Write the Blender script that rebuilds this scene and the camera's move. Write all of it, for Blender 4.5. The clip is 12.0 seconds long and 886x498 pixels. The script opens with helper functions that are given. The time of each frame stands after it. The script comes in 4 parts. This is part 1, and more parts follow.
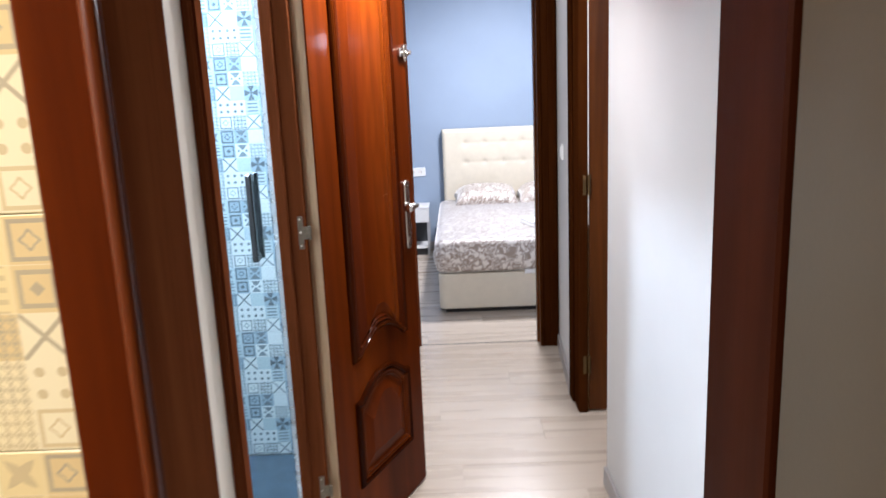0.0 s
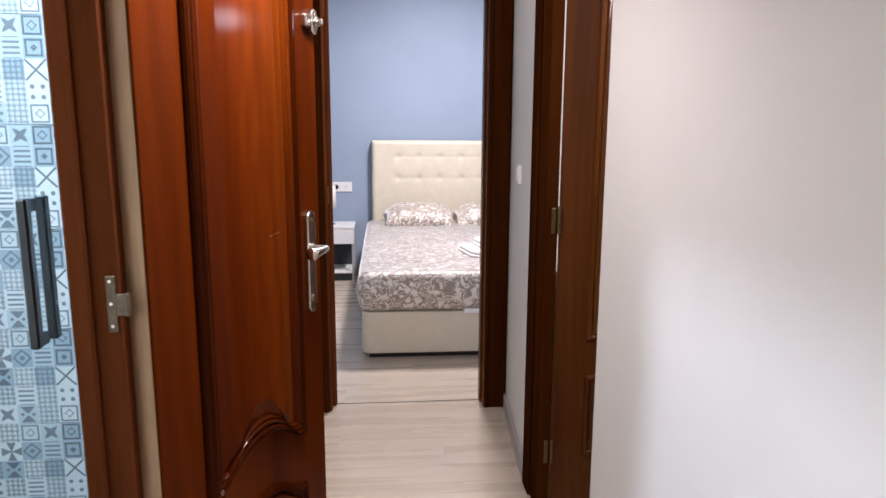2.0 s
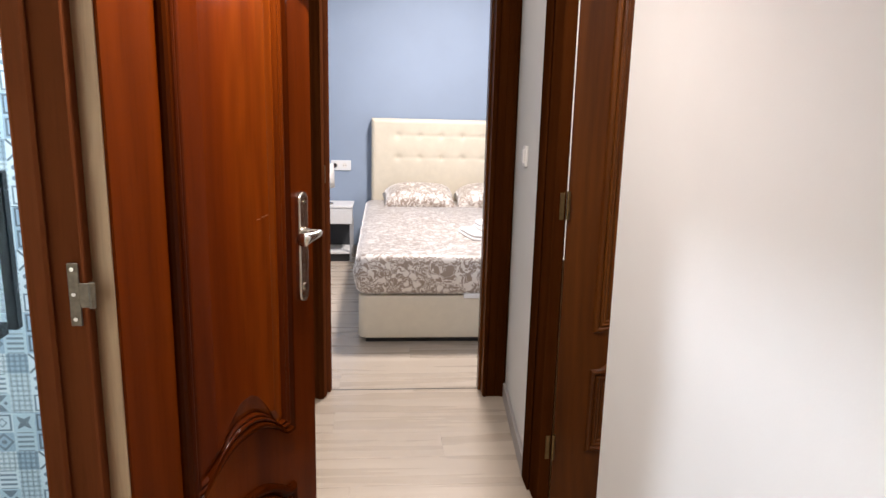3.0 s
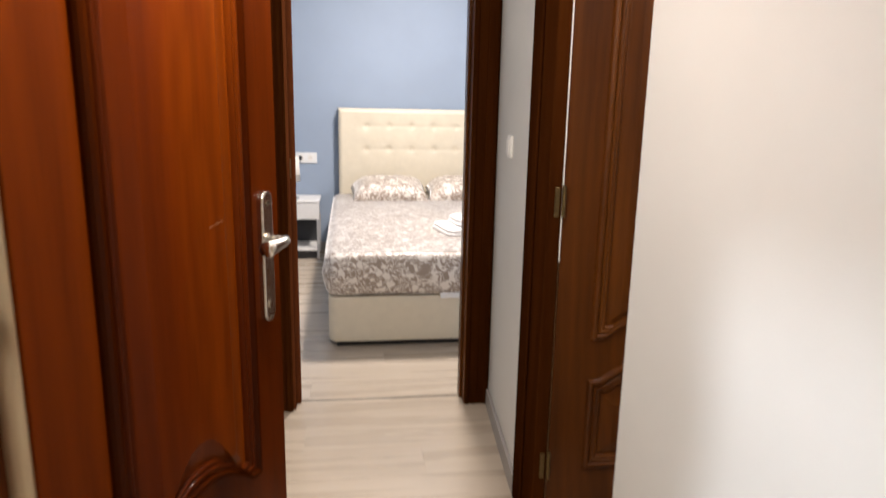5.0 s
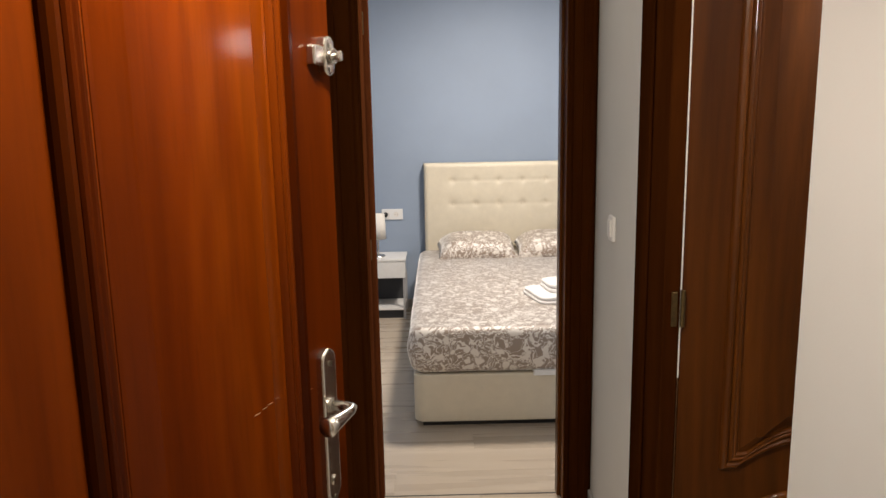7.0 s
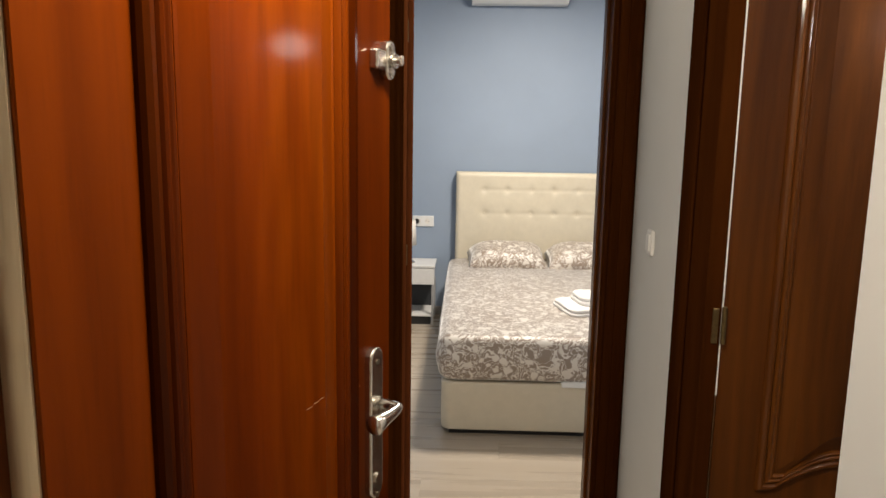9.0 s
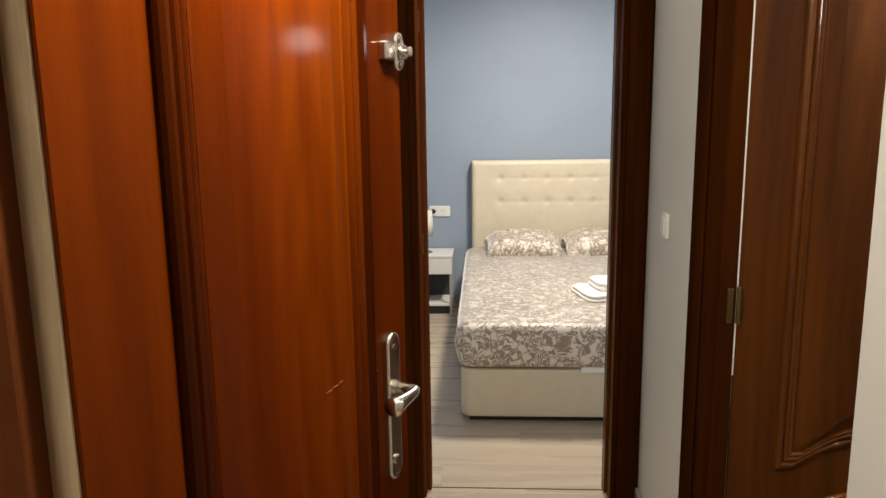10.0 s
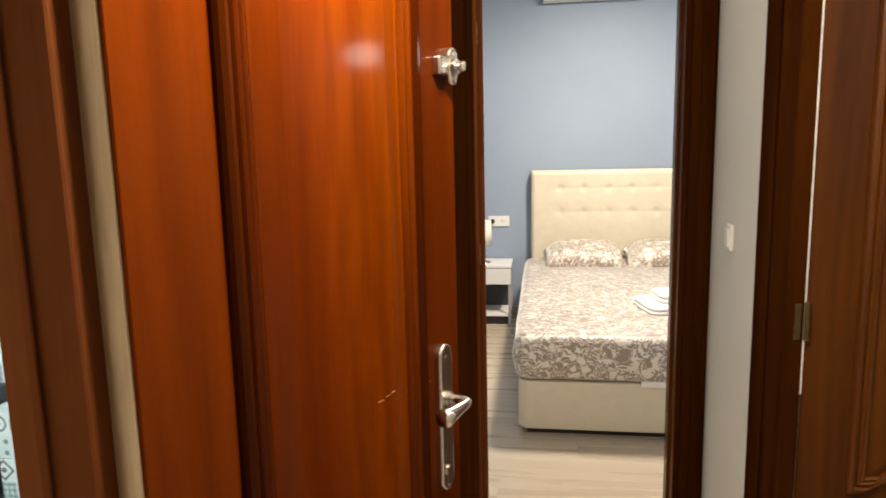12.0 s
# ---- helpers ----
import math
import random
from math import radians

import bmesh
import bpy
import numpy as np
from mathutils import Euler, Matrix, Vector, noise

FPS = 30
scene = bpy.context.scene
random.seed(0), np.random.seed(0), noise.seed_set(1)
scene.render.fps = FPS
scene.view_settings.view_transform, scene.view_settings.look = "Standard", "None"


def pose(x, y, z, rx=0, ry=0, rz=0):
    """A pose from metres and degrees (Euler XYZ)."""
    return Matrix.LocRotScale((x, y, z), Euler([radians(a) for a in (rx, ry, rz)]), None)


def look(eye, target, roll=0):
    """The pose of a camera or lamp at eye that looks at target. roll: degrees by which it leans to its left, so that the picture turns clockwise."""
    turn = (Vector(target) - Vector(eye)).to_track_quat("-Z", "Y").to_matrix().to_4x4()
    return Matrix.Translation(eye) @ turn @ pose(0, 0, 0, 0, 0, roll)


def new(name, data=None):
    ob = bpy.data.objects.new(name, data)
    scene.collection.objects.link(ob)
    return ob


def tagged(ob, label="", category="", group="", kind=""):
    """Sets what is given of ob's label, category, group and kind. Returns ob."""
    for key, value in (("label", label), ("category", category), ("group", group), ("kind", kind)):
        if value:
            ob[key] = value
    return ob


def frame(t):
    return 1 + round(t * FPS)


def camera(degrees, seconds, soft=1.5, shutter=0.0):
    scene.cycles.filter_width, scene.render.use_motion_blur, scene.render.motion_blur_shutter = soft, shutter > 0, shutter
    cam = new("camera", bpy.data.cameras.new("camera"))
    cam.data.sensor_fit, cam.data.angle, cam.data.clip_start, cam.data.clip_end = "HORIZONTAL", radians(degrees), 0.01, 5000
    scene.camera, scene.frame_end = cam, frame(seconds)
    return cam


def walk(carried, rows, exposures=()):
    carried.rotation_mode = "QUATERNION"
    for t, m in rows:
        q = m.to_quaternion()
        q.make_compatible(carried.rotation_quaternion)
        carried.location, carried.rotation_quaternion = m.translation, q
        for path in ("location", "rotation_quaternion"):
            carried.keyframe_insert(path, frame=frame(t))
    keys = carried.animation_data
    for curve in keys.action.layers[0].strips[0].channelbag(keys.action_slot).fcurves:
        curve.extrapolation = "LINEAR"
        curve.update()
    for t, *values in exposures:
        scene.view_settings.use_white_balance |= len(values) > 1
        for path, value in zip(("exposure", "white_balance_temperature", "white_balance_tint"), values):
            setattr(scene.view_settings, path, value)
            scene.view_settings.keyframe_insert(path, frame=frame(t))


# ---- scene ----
cam = camera(67.0, 12.0, shutter=0.5)
PATH = [
    (0, (0.286, 1.182, 1.289), (0.248, 3.145, 0.906), -2.5),
    (0.5, (0.272, 1.331, 1.286), (0.315, 3.305, 0.966), 1.9),
    (1, (0.233, 1.596, 1.278), (0.446, 3.555, 0.936), -0.5),
    (1.5, (0.232, 1.76, 1.259), (0.489, 3.699, 0.842), 0.9),
    (2, (0.294, 1.887, 1.273), (0.469, 3.848, 0.923), 0.3),
    (2.5, (0.303, 1.967, 1.272), (0.464, 3.921, 0.877), 1.1),
    (3, (0.296, 2.001, 1.267), (0.475, 3.951, 0.859), 1.4),
    (4.8, (0.255, 2.153, 1.248), (0.551, 4.077, 0.791), 1.9),
    (5, (0.272, 2.214, 1.252), (0.55, 4.147, 0.821), 1.2),
    (5.5, (0.302, 2.396, 1.346), (0.404, 4.381, 1.126), -0.1),
    (6, (0.303, 2.448, 1.4), (0.322, 4.431, 1.14), -1.7),
    (6.5, (0.304, 2.466, 1.396), (0.313, 4.445, 1.107), -1.4),
    (6.7, (0.3, 2.463, 1.392), (0.31, 4.435, 1.056), -1.3),
    (8.3, (0.268, 2.469, 1.387), (0.296, 4.448, 1.095), 0.2),
    (8.5, (0.27, 2.455, 1.389), (0.267, 4.433, 1.091), 0.2),
    (9, (0.254, 2.451, 1.385), (0.196, 4.427, 1.079), 0.9),
    (9.5, (0.262, 2.446, 1.383), (0.173, 4.414, 1.042), 1.2),
    (10, (0.263, 2.429, 1.382), (0.151, 4.398, 1.048), -0.8),
    (10.5, (0.274, 2.449, 1.378), (0.168, 4.41, 1.002), -0.4),
    (11, (0.282, 2.443, 1.377), (0.116, 4.405, 1.026), -1.1),
    (11.5, (0.28, 2.418, 1.384), (0.082, 4.382, 1.062), -0.9),
    (12, (0.275, 2.424, 1.387), (-0.016, 4.38, 1.084), -1.3),
]
EXPOSURES = [
    (0.0, 0.26, 5650, 16),
    (1.0, 0.20, 5850, 20),
    (1.5, -0.12, 5900, 22),
    (2.0, -0.07, 6150, 21),
    (3.0, 0.13, 6450, 18),
    (5.0, 0.06, 6750, 16),
    (5.5, -0.20, 7050, 16),
    (6.5, -0.42, 7100, 15),
    (9.0, -0.38, 7200, 11),
    (10.3, -0.38, 7400, 10),
    (11.0, -0.16, 7500, 10),
    (12.0, 0.04, 7700, 11),
]
walk(cam, [(t, look(eye, target, roll)) for t, eye, target, roll in PATH], EXPOSURES)

# ---- light ----
world = bpy.data.worlds.new("world")
scene.world = world
world.use_nodes = True
world.node_tree.nodes["Background"].inputs[0].default_value = (0.5, 0.55, 0.65, 1)
world.node_tree.nodes["Background"].inputs[1].default_value = 0.02


def area_lamp(name, x, y, z, size, watts, colour, rot=(0, 0, 0), shape="DISK"):
    data = bpy.data.lights.new(name, "AREA")
    data.shape, data.size, data.energy, data.color = shape, size, watts, colour
    ob = new(name, data)
    ob.matrix_world = pose(x, y, z, *rot)
    return ob


BATH_LAMP = (-0.58, 2.84, 2.43)
PASSAGE_PENDANT = (1.262, 3.862, 1.675)
area_lamp("bath_light", BATH_LAMP[0], BATH_LAMP[1], BATH_LAMP[2] - 0.03, 0.08, 44, (0.82, 0.93, 1.0))
HALL_LAMP = (0.22, 3.02, 1.89)
HALL_AIM = Vector((-0.36, 0.30, -0.88))
hall = area_lamp("hall_light", *HALL_LAMP, 0.16, 22, (1.0, 0.93, 0.82))
hall.matrix_world = Matrix.Translation(HALL_LAMP) @ HALL_AIM.to_track_quat("-Z", "Y").to_matrix().to_4x4()
PASSAGE_LAMP = (1.06, 3.70, 2.45)
area_lamp("passage_light", *PASSAGE_LAMP, 0.14, 8, (1.0, 0.93, 0.82))
# Added fill light that lifts the far hall wall; no known lamp here.
HALL_END_FILL = (0.36, 4.30, 2.45)
area_lamp("hall_end_fill", *HALL_END_FILL, 0.14, 2.8, (1.0, 0.93, 0.82))
area_lamp("bedroom_light", 0.80, 6.30, 2.66, 0.35, 92, (1.0, 0.95, 0.88))
area_lamp("kitchen_light", -0.60, 0.95, 2.44, 0.3, 46, (1.0, 0.90, 0.74))


# ---- materials ----
def material(name):
    m = bpy.data.materials.new(name)
    m.use_nodes = True
    nt = m.node_tree
    return m, nt, nt.nodes["Principled BSDF"]


def node(nt, kind, **values):
    n = nt.nodes.new(kind)
    for key, value in values.items():
        if key in n.inputs:
            n.inputs[key].default_value = value
    return n


def coords(nt, scale=(1, 1, 1), world_space=False):
    tc = nt.nodes.new("ShaderNodeTexCoord")
    mp = nt.nodes.new("ShaderNodeMapping")
    mp.inputs["Scale"].default_value = scale
    if world_space:
        geo = nt.nodes.new("ShaderNodeNewGeometry")
        nt.links.new(geo.outputs["Position"], mp.inputs["Vector"])
    else:
        nt.links.new(tc.outputs["Object"], mp.inputs["Vector"])
    return mp.outputs["Vector"]


def noise_tex(nt, vec, scale, detail=4.0, rough=0.55, distortion=0.0):
    n = nt.nodes.new("ShaderNodeTexNoise")
    n.inputs["Scale"].default_value, n.inputs["Detail"].default_value = scale, detail
    n.inputs["Roughness"].default_value, n.inputs["Distortion"].default_value = rough, distortion
    nt.links.new(vec, n.inputs["Vector"])
    return n.outputs["Fac"]


def ramp(nt, fac, stops, step=False):
    r = nt.nodes.new("ShaderNodeValToRGB")
    if step:
        r.color_ramp.interpolation = "CONSTANT"
    e = r.color_ramp.elements
    while len(e) < len(stops):
        e.new(0.5)
    for el, (p, c) in zip(e, stops):
        el.position, el.color = p, (*c, 1)
    nt.links.new(fac, r.inputs["Fac"])
    return r.outputs["Color"]


def mix(nt, fac, a, b, mode="MIX"):
    m = nt.nodes.new("ShaderNodeMix")
    m.data_type, m.blend_type = "RGBA", mode
    for sock, value in ((m.inputs[0], fac), (m.inputs[6], a), (m.inputs[7], b)):
        if hasattr(value, "is_linked") or hasattr(value, "links"):
            nt.links.new(value, sock)
        elif isinstance(value, tuple):
            sock.default_value = (*value, 1)
        else:
            sock.default_value = value
    return m.outputs[2]


def maths(nt, op, a, b=0.0, c=0.0):
    m = nt.nodes.new("ShaderNodeMath")
    m.operation = op
    for sock, value in zip(m.inputs, (a, b, c)):
        if hasattr(value, "links"):
            nt.links.new(value, sock)
        else:
            sock.default_value = value
    return m.outputs[0]


def bump(nt, bsdf, height, strength, distance):
    b = nt.nodes.new("ShaderNodeBump")
    b.inputs["Strength"].default_value, b.inputs["Distance"].default_value = strength, distance
    nt.links.new(height, b.inputs["Height"])
    nt.links.new(b.outputs["Normal"], bsdf.inputs["Normal"])


def wood(name, dark, mid, light, rough=0.42, coat=0.22, along="z", grain=1.0, figured=0.0, gloss=0.10):
    m, nt, bsdf = material(name)
    squeeze = {"z": (1, 1, 0.07), "x": (0.07, 1, 1), "y": (1, 0.07, 1)}[along]
    vec = coords(nt, squeeze, world_space=True)
    info = nt.nodes.new("ShaderNodeObjectInfo")
    add = nt.nodes.new("ShaderNodeVectorMath")
    add.operation = "MULTIPLY_ADD"
    nt.links.new(info.outputs["Random"], add.inputs[0])
    add.inputs[1].default_value = (7, 3, 5)
    nt.links.new(vec, add.inputs[2])
    v = add.outputs[0]
    broad = noise_tex(nt, v, 3.8 * grain, 2.0, 0.5, 0.5)
    fine = noise_tex(nt, v, 140.0 * grain, 3, 0.6)
    waves = nt.nodes.new("ShaderNodeTexWave")
    waves.wave_type, waves.bands_direction = "BANDS", "DIAGONAL"
    waves.inputs["Scale"].default_value, waves.inputs["Distortion"].default_value = 7.0 * grain, 7.0
    waves.inputs["Detail"].default_value, waves.inputs["Detail Scale"].default_value = 2.0, 1.2
    nt.links.new(v, waves.inputs["Vector"])
    figure = maths(nt, "MULTIPLY_ADD", waves.outputs["Fac"], 0.06, maths(nt, "MULTIPLY", broad, 0.94))
    if figured:
        lv = coords(nt, (1, 0.3, 0.17))
        off = nt.nodes.new("ShaderNodeVectorMath")
        off.operation = "ADD"
        nt.links.new(lv, off.inputs[0])
        off.inputs[1].default_value = (-0.31, 0, -0.18)
        rings = nt.nodes.new("ShaderNodeTexWave")
        rings.wave_type, rings.rings_direction = "RINGS", "Y"
        rings.inputs["Scale"].default_value, rings.inputs["Distortion"].default_value = 11.0, 2.2
        rings.inputs["Detail"].default_value, rings.inputs["Detail Scale"].default_value = 2.0, 2.0
        nt.links.new(off.outputs[0], rings.inputs["Vector"])
        figure = maths(nt, "ADD", maths(nt, "MULTIPLY", figure, 1 - figured), maths(nt, "MULTIPLY", rings.outputs["Fac"], figured))
    base = ramp(nt, figure, [(0.24, dark), (0.5, mid), (0.80, light)])
    pores = ramp(nt, fine, [(0.33, (0.90, 0.90, 0.90)), (0.5, (1, 1, 1))])
    streak = noise_tex(nt, v, 26.0 * grain, 4, 0.6, 0.3)
    stripes = ramp(nt, streak, [(0.34, (0.83, 0.81, 0.79)), (0.50, (0.98, 0.98, 0.98)), (0.66, (1.05, 1.06, 1.06))])
    col = mix(nt, 1.0, mix(nt, 1.0, base, pores, "MULTIPLY"), stripes, "MULTIPLY")
    nt.links.new(col, bsdf.inputs["Base Color"])
    smudge = noise_tex(nt, coords(nt, (1, 1, 1), True), 6.0, 4)
    nt.links.new(maths(nt, "MULTIPLY_ADD", smudge, 0.22, rough - 0.09), bsdf.inputs["Roughness"])
    bsdf.inputs["Coat Weight"].default_value, bsdf.inputs["Coat Roughness"].default_value = coat, 0.10
    bsdf.inputs["Specular IOR Level"].default_value = gloss
    bump(nt, bsdf, fine, 0.10, 0.0006)
    return m


def paint(name, colour, rough=0.65, vary=0.05, relief=0.25):
    m, nt, bsdf = material(name)
    vec = coords(nt, (1, 1, 1), True)
    patch = noise_tex(nt, vec, 1.7, 4)
    lo = tuple(c * (1 - vary) for c in colour)
    hi = tuple(min(1, c * (1 + vary * 0.6)) for c in colour)
    nt.links.new(ramp(nt, patch, [(0.3, lo), (0.7, hi)]), bsdf.inputs["Base Color"])
    bsdf.inputs["Roughness"].default_value = rough
    roller = noise_tex(nt, vec, 190.0, 3, 0.6)
    swell = noise_tex(nt, vec, 9.0, 2)
    bump(nt, bsdf, maths(nt, "MULTIPLY_ADD", swell, 1.2, maths(nt, "MULTIPLY", roller, 0.25)), relief, 0.002)
    return m


def plain(name, colour, rough=0.5, metal=0.0, vary=0.06, scale=40.0, relief=0.0):
    m, nt, bsdf = material(name)
    f = noise_tex(nt, coords(nt, (1, 1, 1), True), scale, 4)
    lo = tuple(c * (1 - vary) for c in colour)
    hi = tuple(min(1, c * (1 + vary)) for c in colour)
    nt.links.new(ramp(nt, f, [(0.3, lo), (0.7, hi)]), bsdf.inputs["Base Color"])
    bsdf.inputs["Metallic"].default_value = metal
    nt.links.new(maths(nt, "MULTIPLY_ADD", f, 0.12, max(0.02, rough - 0.06)), bsdf.inputs["Roughness"])
    if relief:
        bump(nt, bsdf, f, relief, 0.001)
    return m


def glow(name, colour, strength):
    m, nt, bsdf = material(name)
    bsdf.inputs["Base Color"].default_value = (0.8, 0.8, 0.8, 1)
    bsdf.inputs["Emission Color"].default_value = (*colour, 1)
    bsdf.inputs["Emission Strength"].default_value = strength
    return m


def laminate():
    m, nt, bsdf = material("grey_oak_laminate")
    vec = coords(nt, (0.06, 1, 1), True)
    info = nt.nodes.new("ShaderNodeObjectInfo")
    shift = nt.nodes.new("ShaderNodeVectorMath")
    shift.operation = "MULTIPLY_ADD"
    nt.links.new(info.outputs["Random"], shift.inputs[0])
    shift.inputs[1].default_value = (11, 5, 0)
    nt.links.new(vec, shift.inputs[2])
    broad = noise_tex(nt, shift.outputs[0], 13.0, 4, 0.5, 0.4)
    fine = noise_tex(nt, shift.outputs[0], 120.0, 3, 0.6)
    base = ramp(nt, broad, [(0.28, (0.405, 0.338, 0.268)), (0.5, (0.465, 0.395, 0.318)), (0.75, (0.52, 0.45, 0.37))])
    lines = ramp(nt, fine, [(0.32, (0.965, 0.96, 0.955)), (0.55, (1, 1, 1))])
    col = mix(nt, 1.0, base, lines, "MULTIPLY")
    tone = ramp(nt, info.outputs["Random"], [(0.0, (0.965, 0.96, 0.955)), (1.0, (1.0, 1.0, 1.0))])
    nt.links.new(mix(nt, 1.0, col, tone, "MULTIPLY"), bsdf.inputs["Base Color"])
    nt.links.new(maths(nt, "MULTIPLY_ADD", broad, 0.16, 0.20), bsdf.inputs["Roughness"])
    bump(nt, bsdf, fine, 0.15, 0.0006)
    return m


def motif_tile(name, cell, axis, tints, dark, grey):
    """Printed tile: a grid of small ornaments, each of them ring, cross, diamond, dots or plain."""
    m, nt, bsdf = material(name)
    tc = nt.nodes.new("ShaderNodeTexCoord")
    sep = nt.nodes.new("ShaderNodeSeparateXYZ")
    nt.links.new(tc.outputs["Object"], sep.inputs[0])
    u = maths(nt, "DIVIDE", sep.outputs[axis], cell)
    v = maths(nt, "DIVIDE", sep.outputs[2], cell)
    cu, cv = maths(nt, "FLOOR", u), maths(nt, "FLOOR", v)
    fu = maths(nt, "SUBTRACT", maths(nt, "FRACT", u), 0.5)
    fv = maths(nt, "SUBTRACT", maths(nt, "FRACT", v), 0.5)
    comb = nt.nodes.new("ShaderNodeCombineXYZ")
    nt.links.new(cu, comb.inputs[0])
    nt.links.new(cv, comb.inputs[1])
    comb.inputs[2].default_value = 3.7

    def rnd(z):
        c2 = nt.nodes.new("ShaderNodeVectorMath")
        c2.operation = "ADD"
        nt.links.new(comb.outputs[0], c2.inputs[0])
        c2.inputs[1].default_value = (0.5, 0.5, z)
        w = nt.nodes.new("ShaderNodeTexWhiteNoise")
        w.noise_dimensions = "3D"
        nt.links.new(c2.outputs[0], w.inputs["Vector"])
        return w.outputs["Value"]

    kind, shade, tint = rnd(1.0), rnd(2.0), rnd(5.0)
    au, av = maths(nt, "ABSOLUTE", fu), maths(nt, "ABSOLUTE", fv)
    rad = maths(nt, "SQRT", maths(nt, "ADD", maths(nt, "MULTIPLY", fu, fu), maths(nt, "MULTIPLY", fv, fv)))
    big, small = maths(nt, "MAXIMUM", au, av), maths(nt, "MINIMUM", au, av)
    man = maths(nt, "ADD", au, av)

    def band(x, lo, hi):
        return maths(nt, "MULTIPLY", maths(nt, "GREATER_THAN", x, lo), maths(nt, "LESS_THAN", x, hi))

    ring = maths(nt, "MAXIMUM", band(rad, 0.26, 0.36), band(rad, -1, 0.10))
    cross = maths(nt, "LESS_THAN", small, maths(nt, "MULTIPLY_ADD", big, 0.45, 0.01))
    square = maths(nt, "MAXIMUM", band(big, 0.30, 0.40), band(man, -1, 0.16))
    diamond = maths(nt, "MAXIMUM", band(man, 0.34, 0.48), band(rad, -1, 0.12))
    saltire = band(maths(nt, "ABSOLUTE", maths(nt, "SUBTRACT", au, av)), -1, 0.07)
    dots = maths(nt, "LESS_THAN", maths(nt, "ADD", maths(nt, "POWER", maths(nt, "SUBTRACT", au, 0.24), 2.0), maths(nt, "POWER", maths(nt, "SUBTRACT", av, 0.24), 2.0)), 0.012)
    g3, h3 = maths(nt, "ABSOLUTE", maths(nt, "SUBTRACT", maths(nt, "FRACT", maths(nt, "MULTIPLY", u, 4.0)), 0.5)), maths(nt, "ABSOLUTE", maths(nt, "SUBTRACT", maths(nt, "FRACT", maths(nt, "MULTIPLY", v, 4.0)), 0.5))
    lattice = maths(nt, "MAXIMUM", band(maths(nt, "ADD", g3, h3), -1, 0.26), band(maths(nt, "ADD", g3, h3), 0.42, 0.56))
    stripes = maths(nt, "MULTIPLY", band(h3, 0.28, 0.5), band(au, -1, 0.38))
    petal = band(maths(nt, "SUBTRACT", rad, maths(nt, "MULTIPLY", small, 0.9)), -1, 0.17)
    bow = maths(nt, "MULTIPLY", maths(nt, "LESS_THAN", au, maths(nt, "MULTIPLY", av, 0.85)), band(av, 0.07, 0.42))
    bow = maths(nt, "MAXIMUM", bow, band(maths(nt, "ADD", maths(nt, "ABSOLUTE", maths(nt, "SUBTRACT", au, 0.27)), av), -1, 0.11))
    picture = maths(nt, "MAXIMUM", band(big, 0.34, 0.43), band(maths(nt, "ADD", maths(nt, "MULTIPLY", rad, 1.0), maths(nt, "MULTIPLY", small, 0.8)), 0.17, 0.24))
    shape = maths(nt, "MULTIPLY", ring, band(kind, 0.00, 0.07))
    for pic, lo, hi in ((cross, 0.07, 0.13), (square, 0.13, 0.20), (diamond, 0.20, 0.27), (saltire, 0.27, 0.33), (dots, 0.33, 0.38), (lattice, 0.38, 0.54), (stripes, 0.54, 0.59), (petal, 0.59, 0.68), (bow, 0.68, 0.79), (picture, 0.79, 0.90)):
        shape = maths(nt, "ADD", shape, maths(nt, "MULTIPLY", pic, band(kind, lo, hi)))
    ground = ramp(nt, tint, [(0.0, tints[0]), (0.34, tints[1]), (0.58, tints[2]), (0.80, tints[3])], True)
    ink = ramp(nt, shade, [(0.0, dark), (1.0, grey)])
    col = mix(nt, maths(nt, "MULTIPLY", shape, 0.92), ground, ink)
    joint = maths(nt, "GREATER_THAN", big, 0.488)
    col = mix(nt, maths(nt, "MULTIPLY", joint, 0.5), col, tints[0])
    cloud = noise_tex(nt, tc.outputs["Object"], 22.0, 4)
    col = mix(nt, maths(nt, "MULTIPLY", cloud, 0.32), col, tints[1])
    nt.links.new(col, bsdf.inputs["Base Color"])
    bsdf.inputs["Roughness"].default_value = 0.22
    return m


